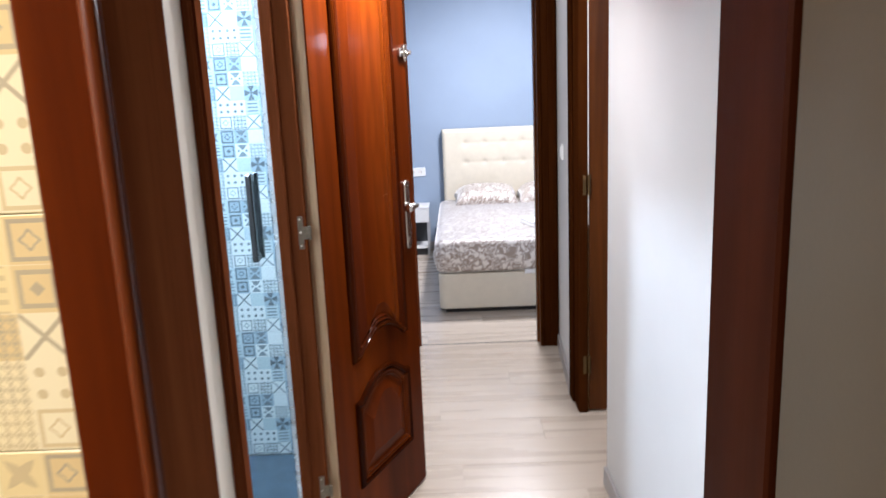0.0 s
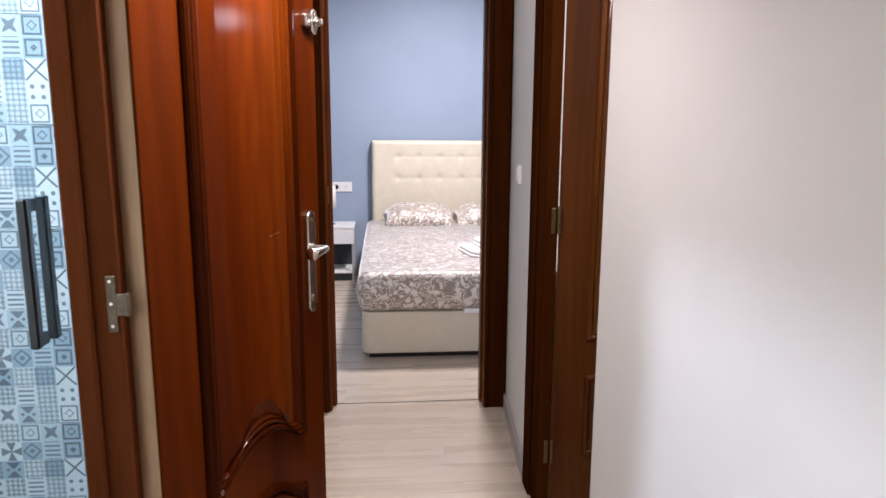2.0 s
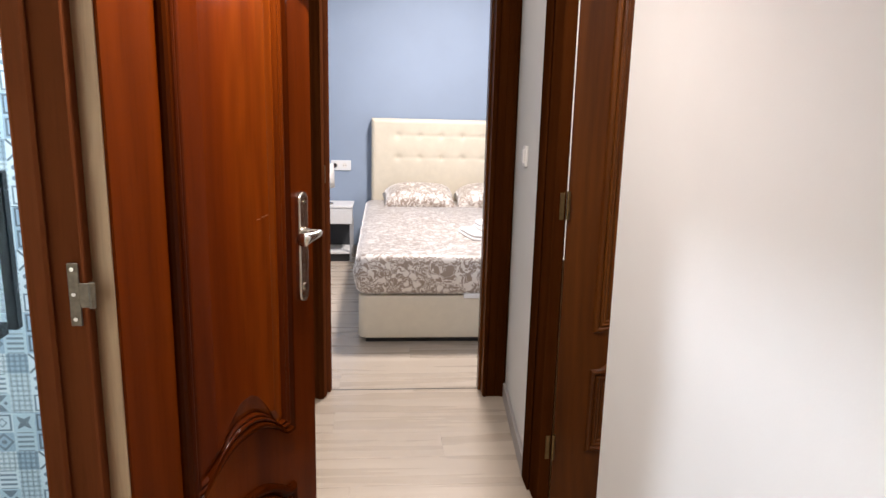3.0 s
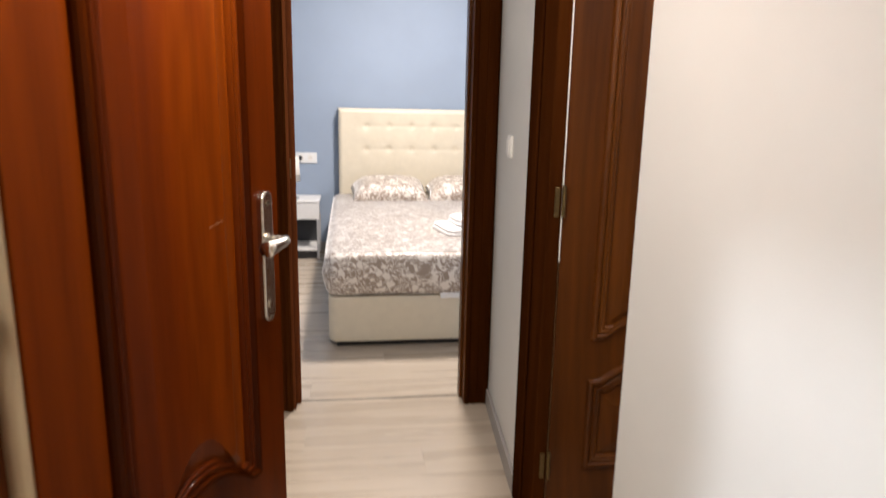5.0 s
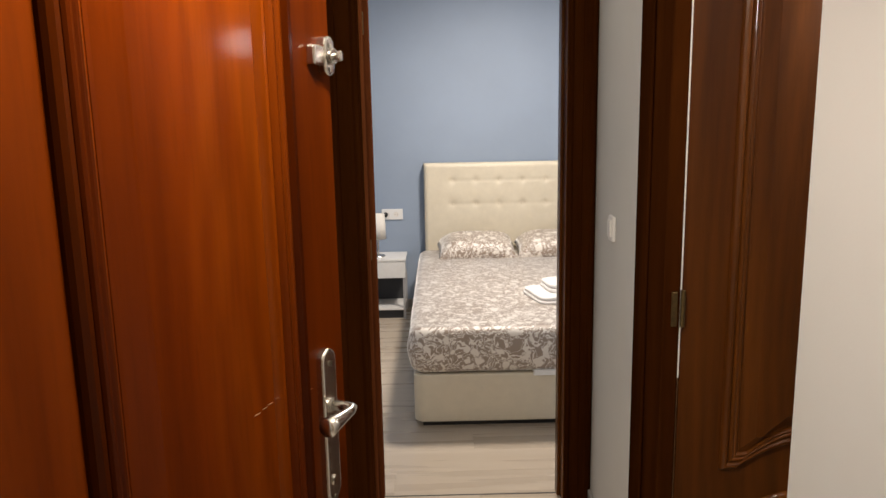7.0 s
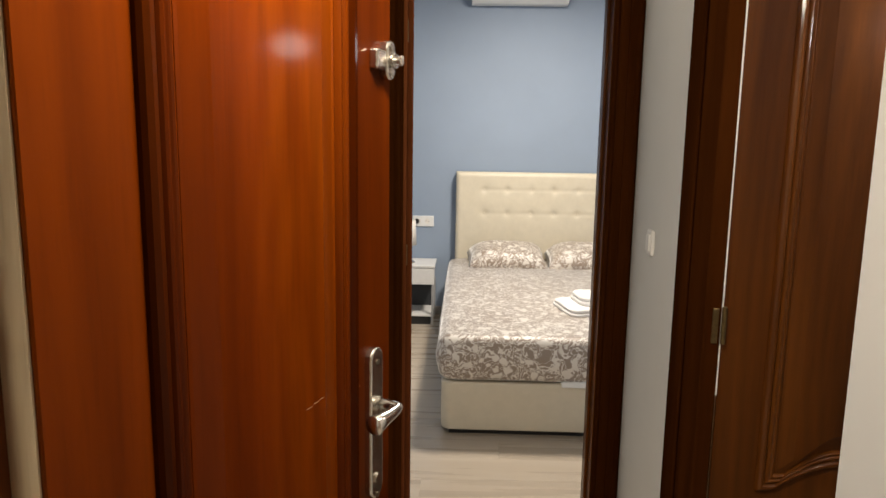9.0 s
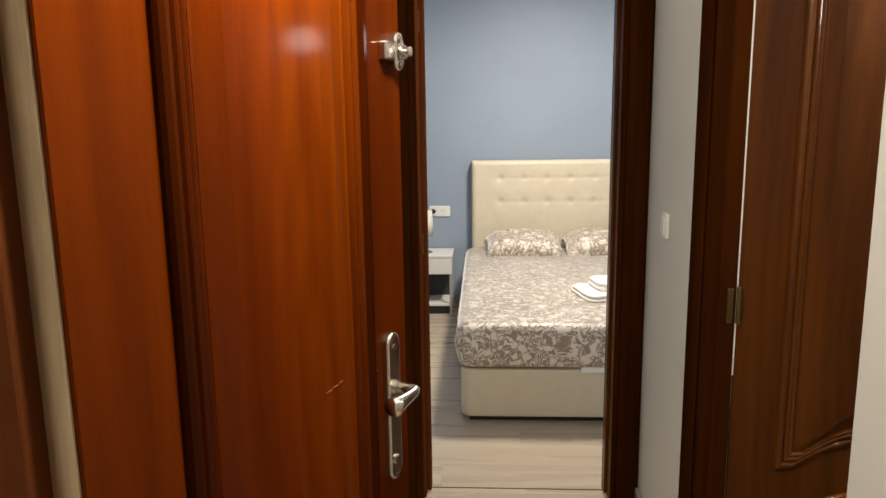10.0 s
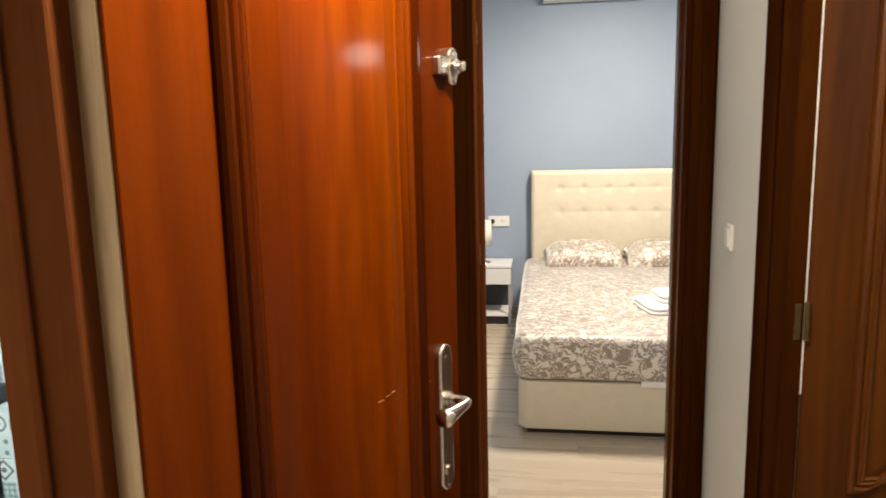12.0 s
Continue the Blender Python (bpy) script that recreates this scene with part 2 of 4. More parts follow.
def damask():
    """Cream leaf scrolls on taupe cotton."""
    m, nt, bsdf = material("damask_cotton")
    vec = coords(nt, (1, 1, 1), True)
    warp = nt.nodes.new("ShaderNodeTexNoise")
    warp.inputs["Scale"].default_value, warp.inputs["Detail"].default_value = 15.0, 2.0
    nt.links.new(vec, warp.inputs["Vector"])
    push = nt.nodes.new("ShaderNodeVectorMath")
    push.operation = "MULTIPLY_ADD"
    nt.links.new(warp.outputs["Color"], push.inputs[0])
    push.inputs[1].default_value = (0.085, 0.085, 0.085)
    nt.links.new(vec, push.inputs[2])
    cells = nt.nodes.new("ShaderNodeTexVoronoi")
    cells.inputs["Scale"].default_value = 15.0
    nt.links.new(push.outputs[0], cells.inputs["Vector"])
    rim = nt.nodes.new("ShaderNodeTexNoise")
    rim.inputs["Scale"].default_value, rim.inputs["Detail"].default_value, rim.inputs["Distortion"].default_value = 13.5, 1.5, 3.0
    nt.links.new(push.outputs[0], rim.inputs["Vector"])
    scroll = maths(nt, "ABSOLUTE", maths(nt, "SUBTRACT", rim.outputs["Fac"], 0.5))
    stroke = ramp(nt, scroll, [(0.034, (1, 1, 1)), (0.052, (0, 0, 0))])
    leaf = ramp(nt, cells.outputs["Distance"], [(0.27, (1, 1, 1)), (0.34, (0, 0, 0))])
    fig = mix(nt, 1.0, stroke, leaf, "LIGHTEN")
    weave = noise_tex(nt, vec, 700.0, 2)
    col = mix(nt, fig, (0.31, 0.240, 0.190), (0.77, 0.72, 0.66))
    nt.links.new(col, bsdf.inputs["Base Color"])
    bsdf.inputs["Roughness"].default_value = 0.42
    bsdf.inputs["Sheen Weight"].default_value = 0.9
    bsdf.inputs["Sheen Roughness"].default_value = 0.35
    bsdf.inputs["Coat Weight"].default_value, bsdf.inputs["Coat Roughness"].default_value = 0.40, 0.45
    bsdf.inputs["Coat IOR"].default_value = 1.6
    crease = noise_tex(nt, vec, 7.0, 3)
    bump(nt, bsdf, maths(nt, "MULTIPLY_ADD", crease, 3.0, weave), 0.25, 0.004)
    return m


WOOD_LEAF = wood("varnished_sapele", (0.048, 0.0066, 0.0004), (0.088, 0.0134, 0.0006), (0.152, 0.0300, 0.0013), 0.38, 0.09, figured=0.05, gloss=0.02)
WOOD_STILE = wood("varnished_sapele_stile", (0.048, 0.0070, 0.0004), (0.094, 0.0152, 0.0007), (0.178, 0.0355, 0.0015), 0.38, 0.08, gloss=0.02)
WOOD_GLOSS = wood("polished_sapele_bead", (0.080, 0.0140, 0.0010), (0.150, 0.030, 0.0018), (0.26, 0.066, 0.0040), 0.34, 0.25, gloss=0.1)
# Two darker copies of the leaf wood carry the moulding's shade in their colour.
WOOD_MOULD_SHADE = wood("shaded_moulding_sapele", (0.030, 0.0042, 0.0003), (0.058, 0.0090, 0.0005), (0.104, 0.0195, 0.0010), 0.36, 0.08, gloss=0.02)
WOOD_BEAD_SHADE = wood("shaded_bead_sapele", (0.012, 0.0017, 0.0002), (0.024, 0.0036, 0.0003), (0.044, 0.0080, 0.0006), 0.40, 0.10, gloss=0.0)
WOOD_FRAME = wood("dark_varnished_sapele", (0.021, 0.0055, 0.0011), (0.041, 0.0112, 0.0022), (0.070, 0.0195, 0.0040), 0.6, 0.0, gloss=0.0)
WOOD_JAMB_SHADE = wood("shaded_jamb_sapele", (0.013, 0.0026, 0.0005), (0.026, 0.0052, 0.0010), (0.044, 0.0095, 0.0018), 0.5, 0.0, gloss=0.05)
WOOD_BROWN = wood("brown_varnished_sapele", (0.034, 0.0085, 0.0012), (0.088, 0.0250, 0.0032), (0.170, 0.052, 0.0070), 0.38, 0.22, figured=0.05)
WOOD_RAW = wood("raw_pine_edge", (0.33, 0.205, 0.115), (0.47, 0.325, 0.195), (0.58, 0.43, 0.28), 0.6, 0.0)
WOOD_MID = wood("mid_varnished_sapele", (0.072, 0.0200, 0.0070), (0.145, 0.0425, 0.0148), (0.230, 0.0750, 0.0256), 0.45, 0.0, gloss=0.0)
WALL_WHITE = paint("white_emulsion", (0.610, 0.612, 0.598))
WALL_CREAM = paint("cream_emulsion", (0.80, 0.74, 0.64))
WALL_BLUE = paint("blue_grey_emulsion", (0.285, 0.356, 0.462))
WALL_TAUPE_SHADE = paint("shaded_taupe_emulsion", (0.060, 0.045, 0.026))
CEILING = paint("white_ceiling_paint", (0.80, 0.79, 0.77))
FLOOR = laminate()
FLOOR_BED = plain("plank_joint", (0.41, 0.35, 0.29), 0.6)
SKIRT = plain("grey_skirting", (0.34, 0.32, 0.31), 0.45)
CHROME = plain("satin_nickel", (0.62, 0.59, 0.54), 0.24, 1.0, 0.05, 60)
BRASS = plain("aged_brass", (0.17, 0.12, 0.055), 0.48, 1.0, 0.2, 90)
STEEL = plain("worn_hinge_steel", (0.17, 0.145, 0.11), 0.45, 1.0, 0.2, 120)
ALU = plain("polished_aluminium", (0.40, 0.47, 0.53), 0.28, 1.0, 0.04, 30)
SMOKE = plain("grey_chrome", (0.055, 0.062, 0.070), 0.25, 1.0, 0.06, 50)
LEATHER = plain("cream_leatherette", (0.66, 0.595, 0.470), 0.48, 0.0, 0.03, 25, 0.03)
COTTON = damask()
TOWEL = plain("white_terry", (0.80, 0.78, 0.76), 0.95, 0.0, 0.06, 260, 0.8)
WHITE = plain("white_lacquer", (0.78, 0.77, 0.75), 0.35, 0.0, 0.03)
PLASTIC_OLD = plain("aged_plastic", (0.60, 0.58, 0.55), 0.45, 0.0, 0.03)
PLASTIC = plain("white_plastic", (0.80, 0.80, 0.79), 0.35, 0.0, 0.02)
GREYSTEEL = plain("grey_painted_steel", (0.45, 0.45, 0.46), 0.4, 0.3)
BLACK = plain("black_plastic", (0.015, 0.015, 0.016), 0.5)
SLATE = plain("slate_resin", (0.05, 0.075, 0.10), 0.5, 0.0, 0.2, 18, 0.2)
GROUT = plain("white_grout", (0.62, 0.66, 0.68), 0.8)
SHADE = plain("white_lamp_fabric", (0.78, 0.75, 0.70), 0.9)
SCRATCH = plain("scratched_varnish", (0.26, 0.12, 0.05), 0.6)
GAP_LIGHT = plain("gap_light_white", (0.82, 0.80, 0.74), 0.5)
TILE_BLUE = motif_tile("printed_blue_tile", 0.049, 0, ((0.53, 0.56, 0.56), (0.36, 0.43, 0.46), (0.46, 0.51, 0.52), (0.23, 0.30, 0.35)), (0.018, 0.021, 0.024), (0.10, 0.12, 0.135))
TILE_CREAM = motif_tile("printed_cream_tile", 0.0398, 0, ((0.80, 0.72, 0.48), (0.74, 0.60, 0.30), (0.78, 0.68, 0.42), (0.66, 0.50, 0.24)), (0.27, 0.25, 0.21), (0.62, 0.48, 0.25))
glass_mat, glass_nt, glass_bsdf = material("shower_glass")
glass_bsdf.inputs["Base Color"].default_value = (0.86, 0.95, 0.97, 1)
glass_bsdf.inputs["Transmission Weight"].default_value, glass_bsdf.inputs["Roughness"].default_value = 1.0, 0.02
glass_bsdf.inputs["IOR"].default_value = 1.1
LAMP_GLASS = glow("lit_opal_glass", (0.90, 0.95, 1.0), 16.0)
LAMP_PENDANT = glow("lit_pendant_glass", (0.95, 0.95, 1.0), 52.0)
LAMP_WARM = glow("lit_warm_diffuser", (1.0, 0.86, 0.70), 6.0)


# ---- mesh helpers ----
def link(name, bm, mat, parent=None, label="", smooth=False):
    me = bpy.data.meshes.new(name)
    bmesh.ops.recalc_face_normals(bm, faces=bm.faces)
    bm.to_mesh(me)
    bm.free()
    me.materials.append(mat)
    if smooth:
        for p in me.polygons:
            p.use_smooth = True
    ob = new(name, me)
    if parent:
        ob.parent = parent
    if label:
        ob["label"] = label
    return ob


def part(name, bm, mat, parent, label="", smooth=False):
    return link(name, bm, mat, parent, label, smooth)


def box(x0, y0, z0, x1, y1, z1, bev=0.0, seg=1, bm=None):
    b = bmesh.new()
    bmesh.ops.create_cube(b, size=1.0)
    for v in b.verts:
        v.co = Vector((x0 + (v.co.x + 0.5) * (x1 - x0), y0 + (v.co.y + 0.5) * (y1 - y0), z0 + (v.co.z + 0.5) * (z1 - z0)))
    if bev:
        bmesh.ops.bevel(b, geom=list(b.edges), offset=bev, segments=seg, profile=0.5, affect="EDGES")
    return merge(bm, b)


def merge(bm, b):
    if bm is None:
        return b
    me = bpy.data.meshes.new("tmp")
    b.to_mesh(me)
    b.free()
    bm.from_mesh(me)
    bpy.data.meshes.remove(me)
    return bm


def cyl(p, q, r, r2=None, n=20, bm=None, bev=0.0):
    b = bmesh.new()
    p, q = Vector(p), Vector(q)
    bmesh.ops.create_cone(b, cap_ends=True, segments=n, radius1=r, radius2=r if r2 is None else r2, depth=(q - p).length)
    if bev:
        rims = [e for e in b.edges if abs(e.verts[0].co.z - e.verts[1].co.z) < 1e-6 and len(e.link_faces) == 2]
        bmesh.ops.bevel(b, geom=rims, offset=bev, segments=2, profile=0.5, affect="EDGES")
    m = Matrix.Translation((p + q) / 2) @ (q - p).to_track_quat("Z", "Y").to_matrix().to_4x4()
    bmesh.ops.transform(b, matrix=m, verts=b.verts)
    return merge(bm, b)


def tube(path, r, n=12, squash=1.0, bm=None):
    """A round bar along a polyline."""
    b = bmesh.new()
    pts = [Vector(p) for p in path]
    rings = []
    for i, p in enumerate(pts):
        d = (pts[min(i + 1, len(pts) - 1)] - pts[max(i - 1, 0)]).normalized()
        side = d.cross(Vector((0, 0, 1)))
        if side.length < 0.1:
            side = d.cross(Vector((0, 1, 0)))
        side.normalize()
        up = side.cross(d)
        rr = r[i] if isinstance(r, (list, tuple)) else r
        rings.append([b.verts.new(p + side * rr * math.cos(a) + up * rr * squash * math.sin(a)) for a in (2 * math.pi * k / n for k in range(n))])
    for a, c in zip(rings, rings[1:]):
        for k in range(n):
            b.faces.new((a[k], a[(k + 1) % n], c[(k + 1) % n], c[k]))
    b.faces.new(rings[0][::-1])
    b.faces.new(rings[-1])
    return merge(bm, b)


def prism(profile, lo, hi, place, bm=None):
    """Extrudes a closed profile of (a, b) from lo to hi; place(a, b, c) gives the point."""
    b = bmesh.new()
    r0 = [b.verts.new(place(p, q, lo)) for p, q in profile]
    r1 = [b.verts.new(place(p, q, hi)) for p, q in profile]
    n = len(profile)
    for k in range(n):
        b.faces.new((r0[k], r0[(k + 1) % n], r1[(k + 1) % n], r1[k]))
    b.faces.new(r0[::-1])
    b.faces.new(r1)
    return merge(bm, b)


def casing_profile(width, depth):
    """A door casing: flat with two rounded beads and a back edge."""
    pts = [(0, 0), (0, depth * 0.75)]
    for k in range(5):
        a = math.pi * k / 4
        pts.append((width * (0.10 - 0.06 * math.cos(a)), depth * (0.75 + 0.25 * math.sin(a))))
    pts += [(width * 0.20, depth * 0.6), (width * 0.28, depth * 0.72), (width * 0.50, depth * 0.72), (width * 0.53, depth * 0.58), (width * 0.58, depth * 0.72), (width * 0.76, depth * 0.74)]
    for k in range(5):
        a = math.pi * k / 4
        pts.append((width * (0.87 - 0.09 * math.cos(a)), depth * (0.74 + 0.26 * math.sin(a))))
    pts += [(width, depth * 0.6), (width, 0)]
    return pts


def structure(name, bm, mat, label, category="wall"):
    ob = link(name, bm, mat)
    return tagged(ob, label, category, "", "structure")


def empty(name, m, label, category, group="", kind=""):
    ob = new(name)
    ob.matrix_world = m
    ob.empty_display_size = 0.1
    return tagged(ob, label, category, group, kind)


# ---- structure ----
RIGHT, RIGHT_FAR, LEFT = 0.785, 0.80, -0.12
CEIL = 2.48
structure("wall_hall_right", box(RIGHT, 1.850, 0, 0.90, 3.345, CEIL), WALL_WHITE, "white painted hall wall with a soft corner")
structure("wall_passage", box(0.902, 3.245, 0, 1.64, 3.345, CEIL), WALL_WHITE, "white painted wall of the side passage")
structure("wall_passage_end", box(1.562, 3.347, 0, 1.74, 3.958, CEIL), WALL_WHITE, "white painted end wall of the side passage")
b = box(1.492, 3.96, 0, 1.74, 4.098, CEIL)
box(RIGHT_FAR + 0.002, 3.96, 2.06, 1.490, 4.098, CEIL, bm=b)
structure("wall_side_door", b, WALL_WHITE, "white painted wall round the closed side door")
structure("wall_hall_far", prism([(RIGHT_FAR, 4.102), (0.853, 4.818), (0.96, 4.818), (0.96, 4.102)], 0, CEIL, lambda a, b2, c: Vector((a, b2, c))), WALL_WHITE, "white painted end of the hall wall")
b = box(-1.1, 4.82, 0, -0.012, 4.898, 2.75)
box(0.795, 4.82, 0, 2.4, 4.898, 2.75, bm=b)
box(-0.010, 4.82, 2.01, 0.793, 4.898, 2.75, bm=b)
structure("wall_bedroom_front", b, WALL_WHITE, "white painted wall with the bedroom doorway")
# Unseen lining, added so less light bounces onto the front of the bed.
b = box(-1.1, 4.900, 0, -0.012, 4.912, 2.75)
box(0.795, 4.900, 0, 2.4, 4.912, 2.75, bm=b)
box(-0.010, 4.900, 2.01, 0.793, 4.912, 2.75, bm=b)
structure("wall_bedroom_front_lining", b, WALL_BLUE, "unseen blue-grey lining added to the doorway wall to cut bounced light")
b = box(-0.178, 2.972, 0, LEFT, 4.818, CEIL)
structure("wall_hall_left", b, WALL_WHITE, "white painted hall wall behind the open door")
b = box(-0.22, 1.850, 0, LEFT, 2.268, CEIL)
box(-0.22, 2.270, 2.06, LEFT, 2.970, CEIL, bm=b)
structure("wall_bathroom_side", b, WALL_CREAM, "cream painted wall beside the bathroom doorway")
b = box(-1.3, 1.705, 0, -0.022, 1.848, CEIL)
box(0.588, 1.705, 0, 1.74, 1.848, CEIL, bm=b)
box(-0.020, 1.705, 2.07, 0.586, 1.848, CEIL, bm=b)
structure("wall_kitchen", b, WALL_CREAM, "cream painted wall with the kitchen doorway")
# Wall colour is darkened to hold the shade on this kitchen side.
structure("wall_kitchen_right", box(0.549, -0.9, 0, 0.73, 1.703, CEIL), WALL_TAUPE_SHADE, "taupe kitchen side wall with shade painted into its colour")
structure("wall_kitchen_left", box(-1.4, -0.9, 0, -1.302, 1.848, CEIL), WALL_CREAM, "cream painted kitchen side wall")
structure("wall_kitchen_back", box(-1.4, -1.0, 0, 0.73, -0.902, CEIL), WALL_CREAM, "cream painted kitchen back wall")
structure("wall_bathroom_left", box(-1.4, 1.850, 0, -1.302, 3.66, CEIL), GROUT, "pale bathroom side wall")
structure("wall_bathroom_back", box(-1.3, 3.55, 0, -0.222, 3.66, CEIL), GROUT, "tiled bathroom wall with pale joints")
structure("wall_bedroom_head", box(-1.2, 7.86, 0, 2.5, 7.96, 2.75), WALL_BLUE, "blue-grey painted wall behind the bed")
structure("wall_bedroom_left", box(-1.2, 4.82, 0, -1.102, 7.858, 2.75), WALL_BLUE, "blue-grey painted bedroom wall")
structure("wall_bedroom_right", box(2.402, 4.82, 0, 2.5, 7.858, 2.75), WALL_BLUE, "blue-grey painted bedroom wall")
structure("ceiling", box(-1.4, -1.0, CEIL + 0.002, 1.74, 4.818, CEIL + 0.1), CEILING, "plain white ceiling of hall, kitchen and bathroom", "ceiling")
structure("ceiling_bedroom", box(-1.2, 4.82, 2.752, 2.5, 7.96, 2.85), CEILING, "plain white bedroom ceiling", "ceiling")
floor = structure("floor", box(-1.4, -1.0, -0.1, 2.5, 7.96, -0.007), FLOOR_BED, "grey oak laminate floor laid crosswise", "floor")

# skirting boards
structure("baseboard_right", box(RIGHT - 0.012, 1.852, 0, RIGHT - 0.001, 3.345, 0.07, 0.003), SKIRT, "grey skirting board along the hall wall", "baseboard")
structure("baseboard_far", prism([(0.789, 4.125), (0.8005, 4.125), (0.8495, 4.79), (0.838, 4.79)], 0, 0.07, lambda a, b2, c: Vector((a, b2, c))), SKIRT, "grey skirting board at the end of the hall", "baseboard")
structure("baseboard_head", box(-1.1, 7.848, 0, 2.4, 7.858, 0.07, 0.003), SKIRT, "grey skirting board behind the bed", "baseboard")


def upright(x, y, z0, z1, width, depth, along, out):
    """A vertical casing from the corner (x, y): its width runs along, its face looks out."""
    ax, ay = along
    ox, oy = out
    return prism(casing_profile(width, depth), z0, z1, lambda a, b, c: Vector((x + ax * a + ox * b, y + ay * a + oy * b, c)))


def lintel(p, q, z, width, depth, out):
    """A level casing above an opening from p to q."""
    p, q, o = Vector((*p, 0)), Vector((*q, 0)), Vector((*out, 0))
    d = q - p
    return prism(casing_profile(width, depth), 0, 1, lambda a, b, c: p + d * c + o * b + Vector((0, 0, z + a)))


# bedroom doorway
door = empty("door_bedroom", pose(0.39, 4.865, 0), "dark varnished wooden frame round the open bedroom doorway", "door frame", "", "structure")


def origin(ob):
    return ob.location if ob.parent is None else origin(ob.parent) + ob.location


def piece(name, bm, mat, parent, label="", smooth=False):
    """A part given in world coordinates."""
    bmesh.ops.translate(bm, vec=-origin(parent), verts=bm.verts)
    return link(name, bm, mat, parent, label, smooth)


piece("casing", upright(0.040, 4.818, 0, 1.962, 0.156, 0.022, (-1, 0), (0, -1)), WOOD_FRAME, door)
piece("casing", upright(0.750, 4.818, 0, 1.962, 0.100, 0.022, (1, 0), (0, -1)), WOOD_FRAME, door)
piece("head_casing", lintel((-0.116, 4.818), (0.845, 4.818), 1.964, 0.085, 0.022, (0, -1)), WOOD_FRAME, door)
# Left jamb gets a lighter wood tone that stands for light falling on it.
b = box(-0.008, 4.816, 0, 0.050, 4.922, 1.985, 0.002)
box(0.050, 4.872, 0, 0.066, 4.922, 1.965, 0.002, bm=b)
piece("jamb", b, WOOD_MID, door)
b = box(0.748, 4.816, 0, 0.791, 4.922, 1.985, 0.002)
box(0.737, 4.872, 0, 0.748, 4.922, 1.965, 0.002, bm=b)
piece("jamb", b, WOOD_BROWN, door)
piece("head_jamb", box(-0.008, 4.816, 1.966, 0.791, 4.922, 2.006, 0.002), WOOD_BROWN, door)
for z in (0.95, 1.74):
    piece("hinge", box(0.0485, 4.848, z, 0.0525, 4.866, z + 0.075, 0.001), BRASS, door, "brass hinge plate")
structure("threshold", box(0.04, 4.892, -0.006, 0.74, 4.898, 0.0015), BLACK, "thin dark joint strip across the bedroom doorway", "threshold")

# bathroom doorway frame
door = bath_frame = empty("door_bathroom_frame", pose(-0.17, 2.64, 0), "dark varnished wooden frame round the bathroom doorway", "door frame", "", "structure")
b = box(-0.178, 2.918, 0, -0.107, 2.970, 2.04, 0.002)
piece("jamb", b, WOOD_MID, door)
piece("stop", box(-0.1785, 2.908, 0, -0.148, 2.919, 2.03, 0.004), WOOD_MID, door)
piece("jamb", box(-0.222, 2.271, 0, -0.106, 2.306, 2.04, 0.002), WOOD_MID, door)
piece("stop", box(-0.222, 2.305, 0, -0.160, 2.316, 2.03, 0.003), WOOD_MID, door)
piece("head_jamb", box(-0.222, 2.271, 2.042, -0.106, 2.966, 2.08, 0.002), WOOD_MID, door)
piece("casing", upright(LEFT + 0.001, 2.270, 0, 2.05, 0.018, 0.016, (0, -1), (1, 0)), WOOD_MID, door)
piece("head_casing", lintel((LEFT + 0.001, 2.225), (LEFT + 0.001, 3.04), 2.082, 0.07, 0.018, (1, 0)), WOOD_MID, door)
piece("casing", upright(LEFT + 0.001, 2.968, 0, 2.08, 0.07, 0.014, (0, 1), (1, 0)), WOOD_MID, door)

# kitchen doorway frame
door = empty("door_kitchen_frame", pose(0.28, 1.78, 0), "wide dark varnished frame round the kitchen doorway", "door frame", "", "structure")
piece("jamb", box(-0.019, 1.700, 0, 0.0165, 1.852, 2.05, 0.003), WOOD_MID, door)
# Right jamb's wood colour is darkened for the shade on this side.
piece("jamb", box(0.545, 1.714, 0, 0.586, 1.852, 2.05, 0.003), WOOD_JAMB_SHADE, door)
piece("head_jamb", box(-0.019, 1.700, 2.052, 0.586, 1.852, 2.068, 0.003), WOOD_MID, door)
b = box(-0.031, 1.688, 0, 0.033, 1.699, 2.05, 0.004, 3)
casing = piece("casing", b, WOOD_LEAF, door, "orange-brown flat casing with a rounded bead")
piece("bead", cyl((0.0265, 1.688, 0), (0.0265, 1.688, 2.05), 0.0065, None, 16), WOOD_GLOSS, casing, "polished bead", True)
piece("head_casing", lintel((-0.026, 1.699), (0.55, 1.699), 2.054, 0.07, 0.014, (0, -1)), WOOD_MID, door)


# ---- doors ----
def outline(u0, u1, z0, z1, arch_low=0.0, arch_high=0.0, d=0.0, n=26):
    """A panel's outline, drawn in by d; its lower or upper edge may rise in a serpentine arch."""
    def hump(k):
        side = min(k, n - k) / n
        t = max(0.0, min(1.0, (side - 0.07) / 0.40))
        return math.sin(math.pi / 2 * t) ** 0.95
    a, e = u0 + d, u1 - d
    low = [(a + (e - a) * k / n, z0 + d + arch_low * hump(k)) for k in range(n + 1)]
    high = [(e - (e - a) * k / n, z1 - d + arch_high * hump(k)) for k in range(n + 1)]
    return low + high


def sweep(shape, profile, fill):
    """Carries a profile of (inwards, outwards) round a panel on the face y = 0."""
    b = bmesh.new()
    rings = [[b.verts.new((p[0], -h, p[1])) for p in outline(*shape, d=d)] for d, h in profile]
    n = len(rings[0])
    for a, c in zip(rings, rings[1:]):
        for k in range(n):
            b.faces.new((a[k], a[(k + 1) % n], c[(k + 1) % n], c[k]))
    if fill:
        half = n // 2
        r = rings[-1]
        for k in range(half - 1):
            b.faces.new((r[k], r[k + 1], r[n - 2 - k], r[n - 1 - k]))
    return b


